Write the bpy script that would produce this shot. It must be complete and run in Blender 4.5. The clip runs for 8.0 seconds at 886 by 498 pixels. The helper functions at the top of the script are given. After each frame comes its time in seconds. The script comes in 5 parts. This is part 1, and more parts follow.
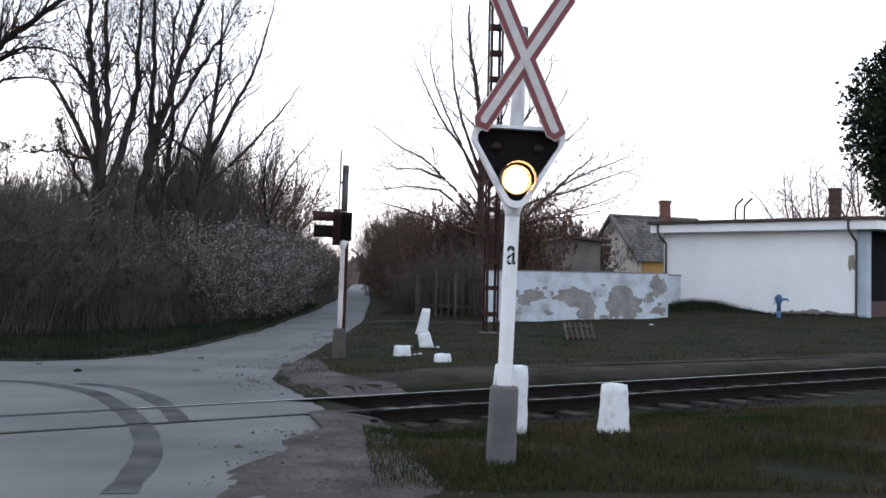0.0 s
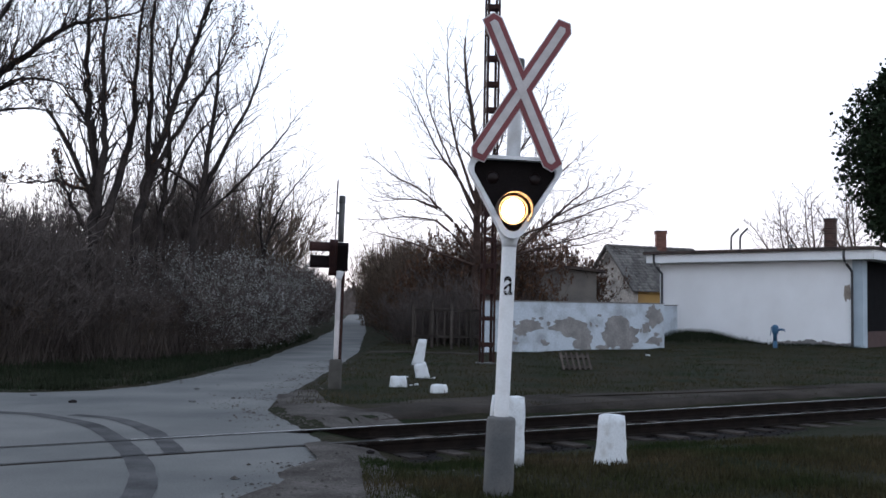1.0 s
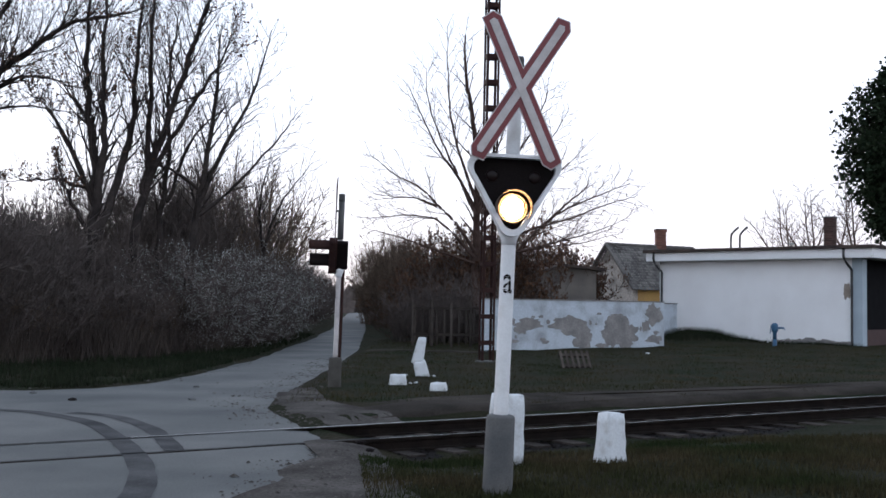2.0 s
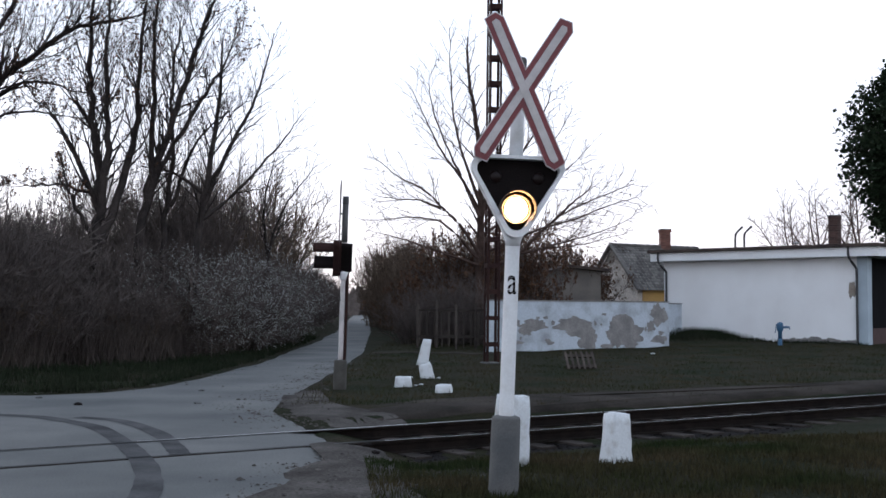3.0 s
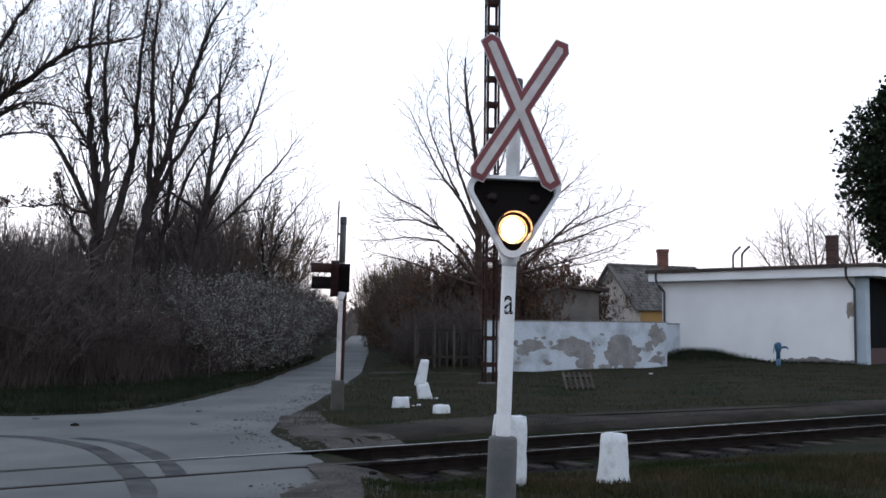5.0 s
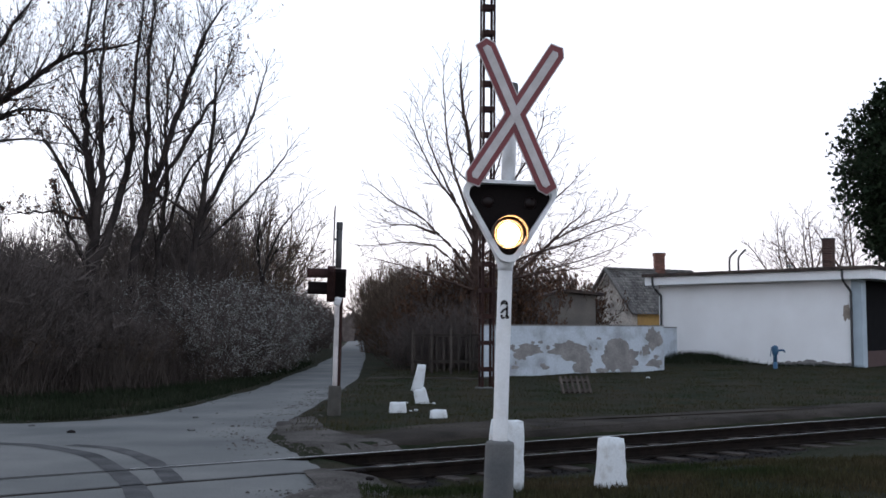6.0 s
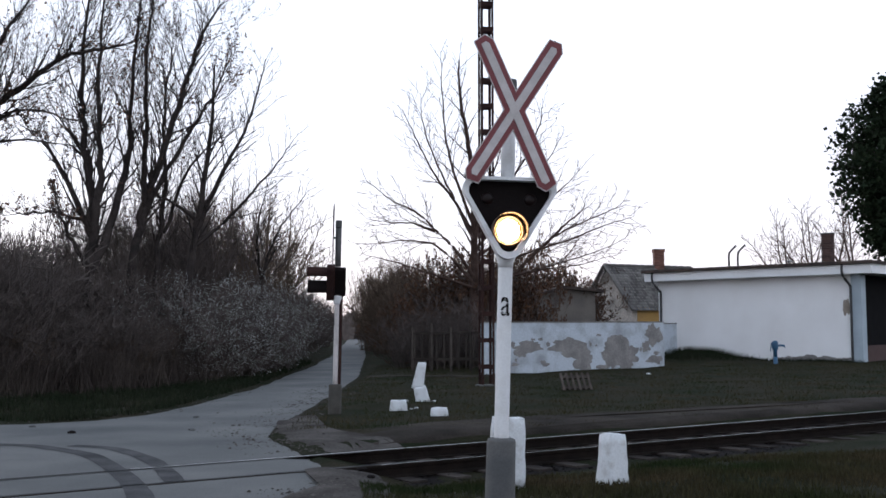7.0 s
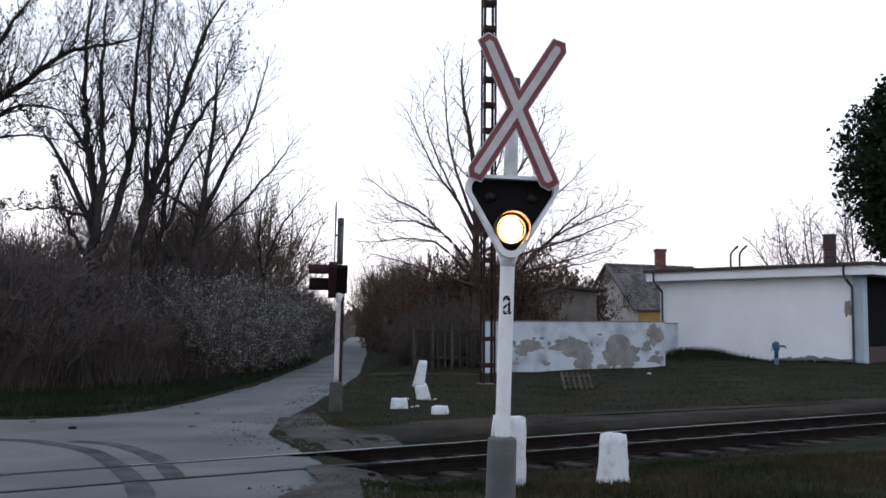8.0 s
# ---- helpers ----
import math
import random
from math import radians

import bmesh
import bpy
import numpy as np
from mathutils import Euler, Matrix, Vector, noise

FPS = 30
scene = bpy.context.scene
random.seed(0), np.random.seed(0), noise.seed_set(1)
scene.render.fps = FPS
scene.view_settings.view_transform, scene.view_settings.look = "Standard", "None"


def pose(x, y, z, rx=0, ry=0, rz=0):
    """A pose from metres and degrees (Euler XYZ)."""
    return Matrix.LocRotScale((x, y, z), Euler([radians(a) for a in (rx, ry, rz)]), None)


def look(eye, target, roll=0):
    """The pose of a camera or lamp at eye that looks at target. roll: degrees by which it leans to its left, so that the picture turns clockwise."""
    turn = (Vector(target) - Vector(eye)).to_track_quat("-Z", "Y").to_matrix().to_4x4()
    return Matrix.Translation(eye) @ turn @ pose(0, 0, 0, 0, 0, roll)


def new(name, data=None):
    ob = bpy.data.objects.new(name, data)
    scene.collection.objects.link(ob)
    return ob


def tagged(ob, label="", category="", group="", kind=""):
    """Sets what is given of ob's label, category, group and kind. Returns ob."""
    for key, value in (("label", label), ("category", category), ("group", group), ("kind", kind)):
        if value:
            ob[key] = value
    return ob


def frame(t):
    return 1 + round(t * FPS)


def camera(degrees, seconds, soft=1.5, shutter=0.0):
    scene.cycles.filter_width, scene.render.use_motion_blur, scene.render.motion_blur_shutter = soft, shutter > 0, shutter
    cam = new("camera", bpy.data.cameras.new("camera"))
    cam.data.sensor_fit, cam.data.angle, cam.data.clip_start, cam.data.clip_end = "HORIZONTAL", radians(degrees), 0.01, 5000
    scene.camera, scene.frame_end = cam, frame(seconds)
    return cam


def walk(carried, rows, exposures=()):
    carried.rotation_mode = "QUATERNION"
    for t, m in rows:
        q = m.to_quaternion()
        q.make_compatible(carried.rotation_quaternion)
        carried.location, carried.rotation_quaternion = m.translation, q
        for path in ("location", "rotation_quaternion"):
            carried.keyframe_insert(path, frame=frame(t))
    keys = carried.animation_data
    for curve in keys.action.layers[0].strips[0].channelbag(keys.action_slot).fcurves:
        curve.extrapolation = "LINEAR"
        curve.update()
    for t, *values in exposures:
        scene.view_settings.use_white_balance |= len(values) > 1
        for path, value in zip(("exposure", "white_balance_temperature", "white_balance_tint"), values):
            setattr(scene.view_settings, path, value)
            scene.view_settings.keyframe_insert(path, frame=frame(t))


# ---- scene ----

# ---------------------------------------------------------------- camera
cam = camera(42.8, 8.0, soft=1.6)
PATH = [
    (0.0, 0.0009, 0.0087, 1.6519, 91.424, -0.721, -0.046),
    (0.1, -0.0000, 0.0053, 1.6522, 91.765, -0.715, -0.070),
    (0.2, -0.0010, 0.0019, 1.6525, 92.112, -0.712, -0.096),
    (0.3, -0.0019, -0.0016, 1.6529, 92.243, -0.712, -0.120),
    (0.4, -0.0029, -0.0050, 1.6532, 92.375, -0.714, -0.143),
    (0.5, -0.0038, -0.0084, 1.6535, 92.517, -0.717, -0.166),
    (1.0, -0.0061, 0.0123, 1.6544, 92.958, -0.689, -0.249),
    (1.5, -0.0035, 0.0063, 1.6546, 93.009, -0.852, -0.334),
    (1.7, -0.0033, 0.0061, 1.6539, 92.868, -0.840, -0.333),
    (2.8, -0.0021, 0.0051, 1.6504, 92.876, -0.262, 0.004),
    (3.0, -0.0019, 0.0049, 1.6497, 92.964, -0.257, -0.022),
    (3.5, 0.0004, 0.0003, 1.6507, 93.076, -0.357, -0.034),
    (4.0, 0.0019, -0.0130, 1.6528, 93.293, -0.382, -0.023),
    (4.5, 0.0097, -0.0238, 1.6474, 93.570, -0.311, -0.014),
    (4.7, 0.0109, -0.0211, 1.6477, 93.745, -0.306, -0.075),
    (5.8, 0.0175, -0.0064, 1.6496, 94.315, 0.062, -0.178),
    (6.0, 0.0187, -0.0037, 1.6499, 94.230, 0.070, -0.259),
    (6.5, 0.0160, 0.0036, 1.6482, 94.166, 0.238, -0.334),
    (7.0, 0.0121, 0.0160, 1.6454, 94.123, 0.501, -0.271),
    (7.5, 0.0084, 0.0127, 1.6458, 94.084, 0.335, -0.193),
    (8.0, 0.0064, 0.0188, 1.6451, 94.040, 0.092, -0.218),
]
walk(cam, [(t, pose(*row)) for t, *row in PATH], exposures=[(0.0, 2.0, 5900, 11), (0.2, 1.88, 5900, 11), (0.6, 1.62, 5750, 11), (4.5, 1.56, 5800, 11), (8.0, 1.5, 5850, 12)])

# ---------------------------------------------------------------- dusk light
SUN_EL, SUN_AZ = 10.0, -42.0          # degrees above the horizon, degrees to the right of +y
world = bpy.data.worlds.new("dusk_sky")
scene.world = world
world.use_nodes = True
wn, wl = world.node_tree.nodes, world.node_tree.links
wn.clear()
sky = wn.new("ShaderNodeTexSky")
sky.sky_type, sky.sun_disc = "NISHITA", False
sky.sun_elevation, sky.sun_rotation = radians(SUN_EL), radians(SUN_AZ)
sky.air_density, sky.dust_density, sky.ozone_density = 1.0, 0.6, 2.0
back = wn.new("ShaderNodeBackground")
back.inputs["Strength"].default_value = 0.15
wout = wn.new("ShaderNodeOutputWorld")
veil = wn.new("ShaderNodeHueSaturation")     # thin high cloud takes the colour out of the sky
veil.inputs["Saturation"].default_value = 0.5
wl.new(sky.outputs[0], veil.inputs["Color"])
wl.new(veil.outputs[0], back.inputs[0])
haze = wn.new("ShaderNodeValToRGB")           # the even dusk haze: pale rose at the horizon, blue-grey overhead
haze.color_ramp.elements[0].position, haze.color_ramp.elements[0].color = 0.0, (0.395, 0.325, 0.315, 1)
haze.color_ramp.elements[1].position, haze.color_ramp.elements[1].color = 1.0, (0.225, 0.25, 0.285, 1)
for height, colour in ((0.10, (0.41, 0.37, 0.365, 1)), (0.24, (0.41, 0.405, 0.41, 1)), (0.55, (0.31, 0.33, 0.355, 1))):
    haze.color_ramp.elements.new(height).color = colour
way, parts = wn.new("ShaderNodeTexCoord"), wn.new("ShaderNodeSeparateXYZ")
wl.new(way.outputs["Generated"], parts.inputs[0])
wl.new(parts.outputs["Z"], haze.inputs["Fac"])
even, both = wn.new("ShaderNodeBackground"), wn.new("ShaderNodeMixShader")
both.inputs["Fac"].default_value = 0.85
wl.new(haze.outputs["Color"], even.inputs[0])
wl.new(back.outputs[0], both.inputs[1])
wl.new(even.outputs[0], both.inputs[2])
wl.new(both.outputs[0], wout.inputs[0])

sun = new("sun", bpy.data.lights.new("sun", "SUN"))
sun.data.energy, sun.data.angle, sun.data.color = 0.2, radians(25), (1.0, 0.78, 0.6)
az, el = radians(SUN_AZ), radians(SUN_EL)
sun.matrix_world = look((0, 0, 60), (-math.sin(az) * math.cos(el), -math.cos(az) * math.cos(el), 60 - math.sin(el)))


# ---------------------------------------------------------------- materials
def mat(name, col, rough=0.85, metal=0.0, col2=None, scale=3.0, fine=40.0, bump=0.3, var=0.25, depth=0.01, isle=False, each=False, mask=(0.35, 0.65), spec=0.5):
    """A surface with broad stains from col to col2, fine grain and relief."""
    m = bpy.data.materials.new(name)
    m.use_nodes = True
    n, l = m.node_tree.nodes, m.node_tree.links
    b = n["Principled BSDF"]
    b.inputs["Roughness"].default_value, b.inputs["Metallic"].default_value = rough, metal
    b.inputs["Specular IOR Level"].default_value = spec
    co = n.new("ShaderNodeTexCoord")
    big, small = n.new("ShaderNodeTexNoise"), n.new("ShaderNodeTexNoise")
    for t, s, d in ((big, scale, 5), (small, fine, 4)):
        t.inputs["Scale"].default_value, t.inputs["Detail"].default_value = s, d
        l.new(co.outputs["Object"], t.inputs["Vector"])
    ramp = n.new("ShaderNodeValToRGB")
    ramp.color_ramp.elements[0].position, ramp.color_ramp.elements[1].position = mask
    ramp.color_ramp.elements[0].color = (*col, 1)
    ramp.color_ramp.elements[1].color = (*(col2 or [min(1, c * (1 + var)) for c in col]), 1)
    l.new(big.outputs["Fac"], ramp.inputs["Fac"])
    grain = n.new("ShaderNodeMapRange")
    grain.inputs["From Min"].default_value, grain.inputs["From Max"].default_value = 0.3, 0.7
    grain.inputs["To Min"].default_value, grain.inputs["To Max"].default_value = 1 - var, 1 + var
    l.new(small.outputs["Fac"], grain.inputs["Value"])
    last = grain.outputs["Result"]
    if isle or each:
        src = n.new("ShaderNodeNewGeometry").outputs["Random Per Island"] if isle else n.new("ShaderNodeObjectInfo").outputs["Random"]
        rnd = n.new("ShaderNodeMapRange")
        rnd.inputs["To Min"].default_value, rnd.inputs["To Max"].default_value = 0.65, 1.35
        l.new(src, rnd.inputs["Value"])
        mul = n.new("ShaderNodeMath")
        mul.operation = "MULTIPLY"
        l.new(last, mul.inputs[0])
        l.new(rnd.outputs["Result"], mul.inputs[1])
        last = mul.outputs[0]
    mix = n.new("ShaderNodeVectorMath")
    mix.operation = "SCALE"
    l.new(ramp.outputs["Color"], mix.inputs[0])
    l.new(last, mix.inputs["Scale"])
    l.new(mix.outputs[0], b.inputs["Base Color"])
    if bump:
        bp = n.new("ShaderNodeBump")
        bp.inputs["Strength"].default_value, bp.inputs["Distance"].default_value = bump, depth
        l.new(small.outputs["Fac"], bp.inputs["Height"])
        l.new(bp.outputs[0], b.inputs["Normal"])
    return m


ASPHALT = mat("worn_asphalt", (0.048, 0.054, 0.056), 0.9, col2=(0.128, 0.129, 0.125), scale=0.42, fine=45, bump=0.3, var=0.24, mask=(0.3, 0.72))
SOIL = mat("grassy_soil", (0.009, 0.013, 0.005), 0.95, col2=(0.021, 0.018, 0.010), scale=0.5, fine=25, bump=0.8, depth=0.03, var=0.35, spec=0.06)
PALE_DIRT = mat("dusty_dirt", (0.038, 0.034, 0.031), 0.95, col2=(0.085, 0.078, 0.072), scale=1.3, fine=30, bump=0.6, depth=0.02, spec=0.06, var=0.3)
DIRT = mat("trodden_dirt", (0.017, 0.0145, 0.012), 0.95, col2=(0.046, 0.039, 0.033), scale=0.8, fine=30, bump=0.6, depth=0.02, spec=0.06)
# dark ballast, lowered to near black for the shade between the rails
BALLAST = mat("shaded_ballast", (0.006, 0.005, 0.005), 0.9, col2=(0.013, 0.011, 0.0105), scale=2, fine=30, bump=0.7, depth=0.03, isle=True, spec=0.06)
TYRE = mat("rubber_dust", (0.042, 0.043, 0.046), 0.95, col2=(0.085, 0.086, 0.088), scale=1.6, fine=60, var=0.2, spec=0.06)
# rust brown, lowered to near black for the shade on the rails' sides
RAIL_SIDE = mat("shaded_rusty_rail", (0.010, 0.008, 0.007), 0.85, col2=(0.016, 0.012, 0.010), scale=6, fine=60, spec=0.06)
RAIL_TOP = mat("polished_rail", (0.42, 0.42, 0.43), 0.4, 1.0, scale=5, fine=50, bump=0.05, var=0.1)
CONCRETE = mat("grey_concrete", (0.075, 0.078, 0.08), 0.9, col2=(0.115, 0.113, 0.11), scale=3, fine=60, bump=0.2, var=0.12)
OLD_CONCRETE = mat("mossy_concrete", (0.045, 0.042, 0.036), 0.95, col2=(0.07, 0.066, 0.058), scale=4, fine=50, bump=0.3, var=0.15)
# darker and bluer than the plaster of the long wall
BLUE_GREY = mat("blue_grey_pillar", (0.40, 0.47, 0.52), 0.9, col2=(0.33, 0.39, 0.44), scale=0.8, fine=25, bump=0.2, var=0.06)
SLEEPER = mat("dusty_sleeper_concrete", (0.032, 0.027, 0.024), 0.9, col2=(0.06, 0.051, 0.045), scale=3, fine=50, each=True, spec=0.06)
LIME = mat("limewashed_concrete", (0.62, 0.645, 0.66), 0.85, col2=(0.46, 0.46, 0.45), scale=7, fine=45, bump=0.6, var=0.08, mask=(0.5, 0.72))
POLE_WHITE = mat("white_pole_paint", (0.72, 0.73, 0.74), 0.5, col2=(0.60, 0.60, 0.59), scale=5, fine=50, bump=0.1, var=0.05, mask=(0.5, 0.75))
SIGN_WHITE = mat("sign_white", (0.56, 0.52, 0.51), 0.55, col2=(0.43, 0.40, 0.385), scale=6, fine=60, bump=0.05, var=0.06)
SIGN_RED = mat("faded_sign_red", (0.20, 0.040, 0.045), 0.55, col2=(0.15, 0.035, 0.04), scale=8, fine=60, bump=0.05, var=0.12)
BLACK = mat("matt_black_paint", (0.009, 0.007, 0.007), 0.7, scale=5, fine=60, bump=0.1, spec=0.06)
MAST_PAINT = mat("dark_red_mast_steel", (0.028, 0.016, 0.016), 0.7, col2=(0.045, 0.024, 0.02), scale=3, fine=40, spec=0.06)
PLASTER = mat("white_plaster", (0.86, 0.865, 0.87), 0.9, col2=(0.80, 0.80, 0.80), scale=0.6, fine=25, bump=0.25, var=0.05)
WHITEWASH = mat("dirty_whitewash", (0.47, 0.52, 0.57), 0.95, col2=(0.30, 0.32, 0.345), scale=1.1, fine=14, bump=0.4, var=0.12, mask=(0.46, 0.68))
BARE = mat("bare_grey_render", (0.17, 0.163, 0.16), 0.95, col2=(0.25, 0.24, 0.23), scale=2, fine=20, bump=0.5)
ROOF_EDGE = mat("tar_roofing", (0.05, 0.04, 0.038), 0.9, col2=(0.09, 0.07, 0.06), scale=2, fine=30, spec=0.06)
# near-black that stands for the shade inside the depot's bay
BAY_SHADE = mat("bay_shade_black", (0.008, 0.008, 0.009), 0.9, scale=2, spec=0.06)
PIPE_DARK = mat("dark_drainpipe", (0.04, 0.04, 0.042), 0.6, scale=5)
TAN = mat("tan_bare_render", (0.22, 0.185, 0.155), 0.95, col2=(0.29, 0.25, 0.21), scale=3)
SOOTY_BRICK = mat("sooty_brick", (0.05, 0.03, 0.026), 0.9, col2=(0.08, 0.045, 0.037), scale=4, fine=30, each=True)
VISOR_BLACK = mat("worn_visor_enamel", (0.10, 0.075, 0.06), 0.8, scale=6, fine=60, bump=0.05, spec=0.05)
GRIT = mat("pale_grit", (0.055, 0.05, 0.046), 0.95, col2=(0.10, 0.092, 0.084), scale=2, isle=True, bump=0, spec=0.06)
BRICK = mat("red_brick", (0.15, 0.065, 0.05), 0.9, col2=(0.21, 0.10, 0.075), scale=4, fine=30, each=True)
MORTAR = mat("mortar", (0.15, 0.12, 0.10), 0.95)
TILE = mat("grey_roof_tiles", (0.10, 0.095, 0.09), 0.9, col2=(0.16, 0.15, 0.14), scale=1, fine=15, isle=True, spec=0.06)
YELLOW = mat("ochre_plaster", (0.50, 0.31, 0.10), 0.9, col2=(0.42, 0.26, 0.10), scale=1)
GABLE = mat("pale_stained_gable", (0.50, 0.45, 0.40), 0.95, col2=(0.22, 0.2, 0.18), scale=0.7, fine=10, mask=(0.45, 0.6))
SHED_WALL = mat("weathered_shed_wall", (0.14, 0.13, 0.12), 0.95, col2=(0.2, 0.18, 0.16), scale=1, spec=0.06)
PARAPET = mat("dark_red_paint", (0.045, 0.022, 0.02), 0.8, col2=(0.06, 0.03, 0.026), scale=3)
BLUE = mat("blue_pump_paint", (0.018, 0.075, 0.16), 0.5, col2=(0.035, 0.11, 0.20), scale=8)
OLD_WOOD = mat("weathered_wood", (0.05, 0.042, 0.037), 0.9, col2=(0.09, 0.076, 0.066), scale=3, fine=40, each=True, spec=0.06)
BARK = mat("dark_bark", (0.03, 0.026, 0.025), 0.95, col2=(0.055, 0.046, 0.042), scale=3, fine=30, bump=0.6, spec=0.06)
BARK_RED = mat("brown_bark", (0.05, 0.034, 0.028), 0.95, col2=(0.085, 0.058, 0.048), scale=3, fine=30, bump=0.6, spec=0.06)
TWIG = mat("thicket_twigs", (0.086, 0.073, 0.067), 0.95, col2=(0.13, 0.108, 0.098), scale=1, isle=True, bump=0, spec=0.06)
TWIG_DRY = mat("pale_dry_twigs", (0.085, 0.064, 0.05), 0.95, col2=(0.12, 0.09, 0.066), scale=1, isle=True, bump=0, spec=0.06)
BLOSSOM = mat("off_white_blossom", (0.56, 0.57, 0.55), 0.9, col2=(0.36, 0.365, 0.35), scale=1.2, isle=True, bump=0, spec=0.06)
DRY_LEAF = mat("withered_leaves", (0.075, 0.045, 0.032), 0.9, col2=(0.12, 0.07, 0.045), scale=2, isle=True, bump=0, spec=0.06)
EVERGREEN = mat("evergreen_needles", (0.012, 0.02, 0.011), 0.85, col2=(0.024, 0.036, 0.018), scale=1, isle=True, bump=0, spec=0.06)
GRASS = mat("spring_grass", (0.019, 0.028, 0.010), 0.9, col2=(0.060, 0.046, 0.026), scale=0.45, fine=8, isle=True, bump=0, spec=0.06)
DRY_GRASS = mat("dead_tall_grass", (0.05, 0.041, 0.037), 0.95, col2=(0.075, 0.062, 0.053), scale=0.6, isle=True, bump=0, spec=0.06)
VERGE_GRASS = mat("dark_verge_grass", (0.013, 0.019, 0.010), 0.9, col2=(0.024, 0.028, 0.017), scale=0.5, fine=8, isle=True, bump=0, spec=0.06)


def glow(name, col, strength):
    m = bpy.data.materials.new(name)
    m.use_nodes = True
    n, l = m.node_tree.nodes, m.node_tree.links
    b = n["Principled BSDF"]
    b.inputs["Base Color"].default_value = (*col, 1)
    b.inputs["Emission Color"].default_value = (*col, 1)
    b.inputs["Emission Strength"].default_value = strength
    return m


BULB = glow("lit_bulb", (1.0, 0.60, 0.25), 34.0)
# amber of the ring that stands for glare round the bulb
GLARE_AMBER = mat("amber_glare", (0.05, 0.024, 0.006), 0.6, scale=5, bump=0, var=0.05)
LENS_DARK = mat("dark_red_lens", (0.008, 0.004, 0.004), 0.3, scale=4, bump=0, spec=0.16)


def amber_material():
    """Ribbed amber of the dim lens; its glow, strongest at the centre, is put in as emission."""
    m = glow("ribbed_amber_glow", (1.0, 0.38, 0.055), 1.0)
    m.node_tree.nodes["Principled BSDF"].inputs["Base Color"].default_value = (0.25, 0.07, 0.01, 1)
    n, l = m.node_tree.nodes, m.node_tree.links
    b = n["Principled BSDF"]
    co = n.new("ShaderNodeTexCoord")
    wave = n.new("ShaderNodeTexWave")
    wave.inputs["Scale"].default_value, wave.inputs["Distortion"].default_value = 15.0, 0.5
    wave.bands_direction = "X"
    l.new(co.outputs["Object"], wave.inputs["Vector"])
    spot = n.new("ShaderNodeTexGradient")
    spot.gradient_type = "SPHERICAL"
    mp = n.new("ShaderNodeMapping")
    mp.inputs["Scale"].default_value = (11.2, 0.0, 10.2)
    l.new(co.outputs["Object"], mp.inputs["Vector"])
    l.new(mp.outputs[0], spot.inputs["Vector"])
    a = n.new("ShaderNodeMath")
    a.operation = "MULTIPLY_ADD"
    a.inputs[1].default_value, a.inputs[2].default_value = 2.6, 0.10
    l.new(spot.outputs["Fac"], a.inputs[0])
    w = n.new("ShaderNodeMath")
    w.operation = "MULTIPLY_ADD"
    w.inputs[1].default_value, w.inputs[2].default_value = 1.25, 0.0
    l.new(wave.outputs["Fac"], w.inputs[0])
    p = n.new("ShaderNodeMath")
    p.operation = "MULTIPLY"
    l.new(a.outputs[0], p.inputs[0])
    l.new(w.outputs[0], p.inputs[1])
    l.new(p.outputs[0], b.inputs["Emission Strength"])
    b.inputs["Roughness"].default_value = 0.3
    return m


AMBER = amber_material()


# ---------------------------------------------------------------- mesh helpers
def mesh_of(name, verts, faces, material, smooth=False):
    me = bpy.data.meshes.new(name)
    me.from_pydata([tuple(v) for v in verts], [], faces)
    me.materials.append(material)
    if smooth:
        me.shade_smooth()
    return me


def part(name, bm, material, parent=None, label="", smooth=False, at=None):
    """Links a bmesh, or a mesh, as one object under a thing or part."""
    if isinstance(bm, bmesh.types.BMesh):
        me = bpy.data.meshes.new(name)
        bmesh.ops.recalc_face_normals(bm, faces=bm.faces)
        bm.to_mesh(me)
        bm.free()
        me.materials.append(material)
        if smooth:
            me.shade_smooth()
    else:
        me = bm
    ob = new(name, me)
    ob.parent = parent
    if at is not None:
        ob.matrix_basis = at
    if label:
        tagged(ob, label)
    return ob


def empty(name, m, label, category, group="", kind=""):
    ob = new(name)
    ob.empty_display_size = 0.2
    ob.matrix_basis = m
    return tagged(ob, label, category, group, kind)


def box(bm, x0, x1, y0, y1, z0, z1, bevel=0.0, m=None):
    r = bmesh.ops.create_cube(bm, size=1.0)
    for v in r["verts"]:
        v.co = Vector(((x0 + x1) / 2 + v.co.x * (x1 - x0), (y0 + y1) / 2 + v.co.y * (y1 - y0), (z0 + z1) / 2 + v.co.z * (z1 - z0)))
        if m:
            v.co = m @ v.co
    if bevel:
        es = list({e for v in r["verts"] for e in v.link_edges})
        bmesh.ops.bevel(bm, geom=es, offset=bevel, segments=2, affect="EDGES", profile=0.7)
    return bm


def a_box(x0, x1, y0, y1, z0, z1, bevel=0.0, m=None):
    return box(bmesh.new(), x0, x1, y0, y1, z0, z1, bevel, m)


def lathe(profile, sides=24):
    """A turned form about z from (radius, height) pairs."""
    bm = bmesh.new()
    rings = [[bm.verts.new((r * math.cos(2 * math.pi * i / sides), r * math.sin(2 * math.pi * i / sides), z)) for i in range(sides)] for r, z in profile]
    for a, b in zip(rings, rings[1:]):
        for i in range(sides):
            bm.faces.new((a[i], a[(i + 1) % sides], b[(i + 1) % sides], b[i]))
    bm.faces.new(rings[0][::-1])
    bm.faces.new(rings[-1])
    return bm


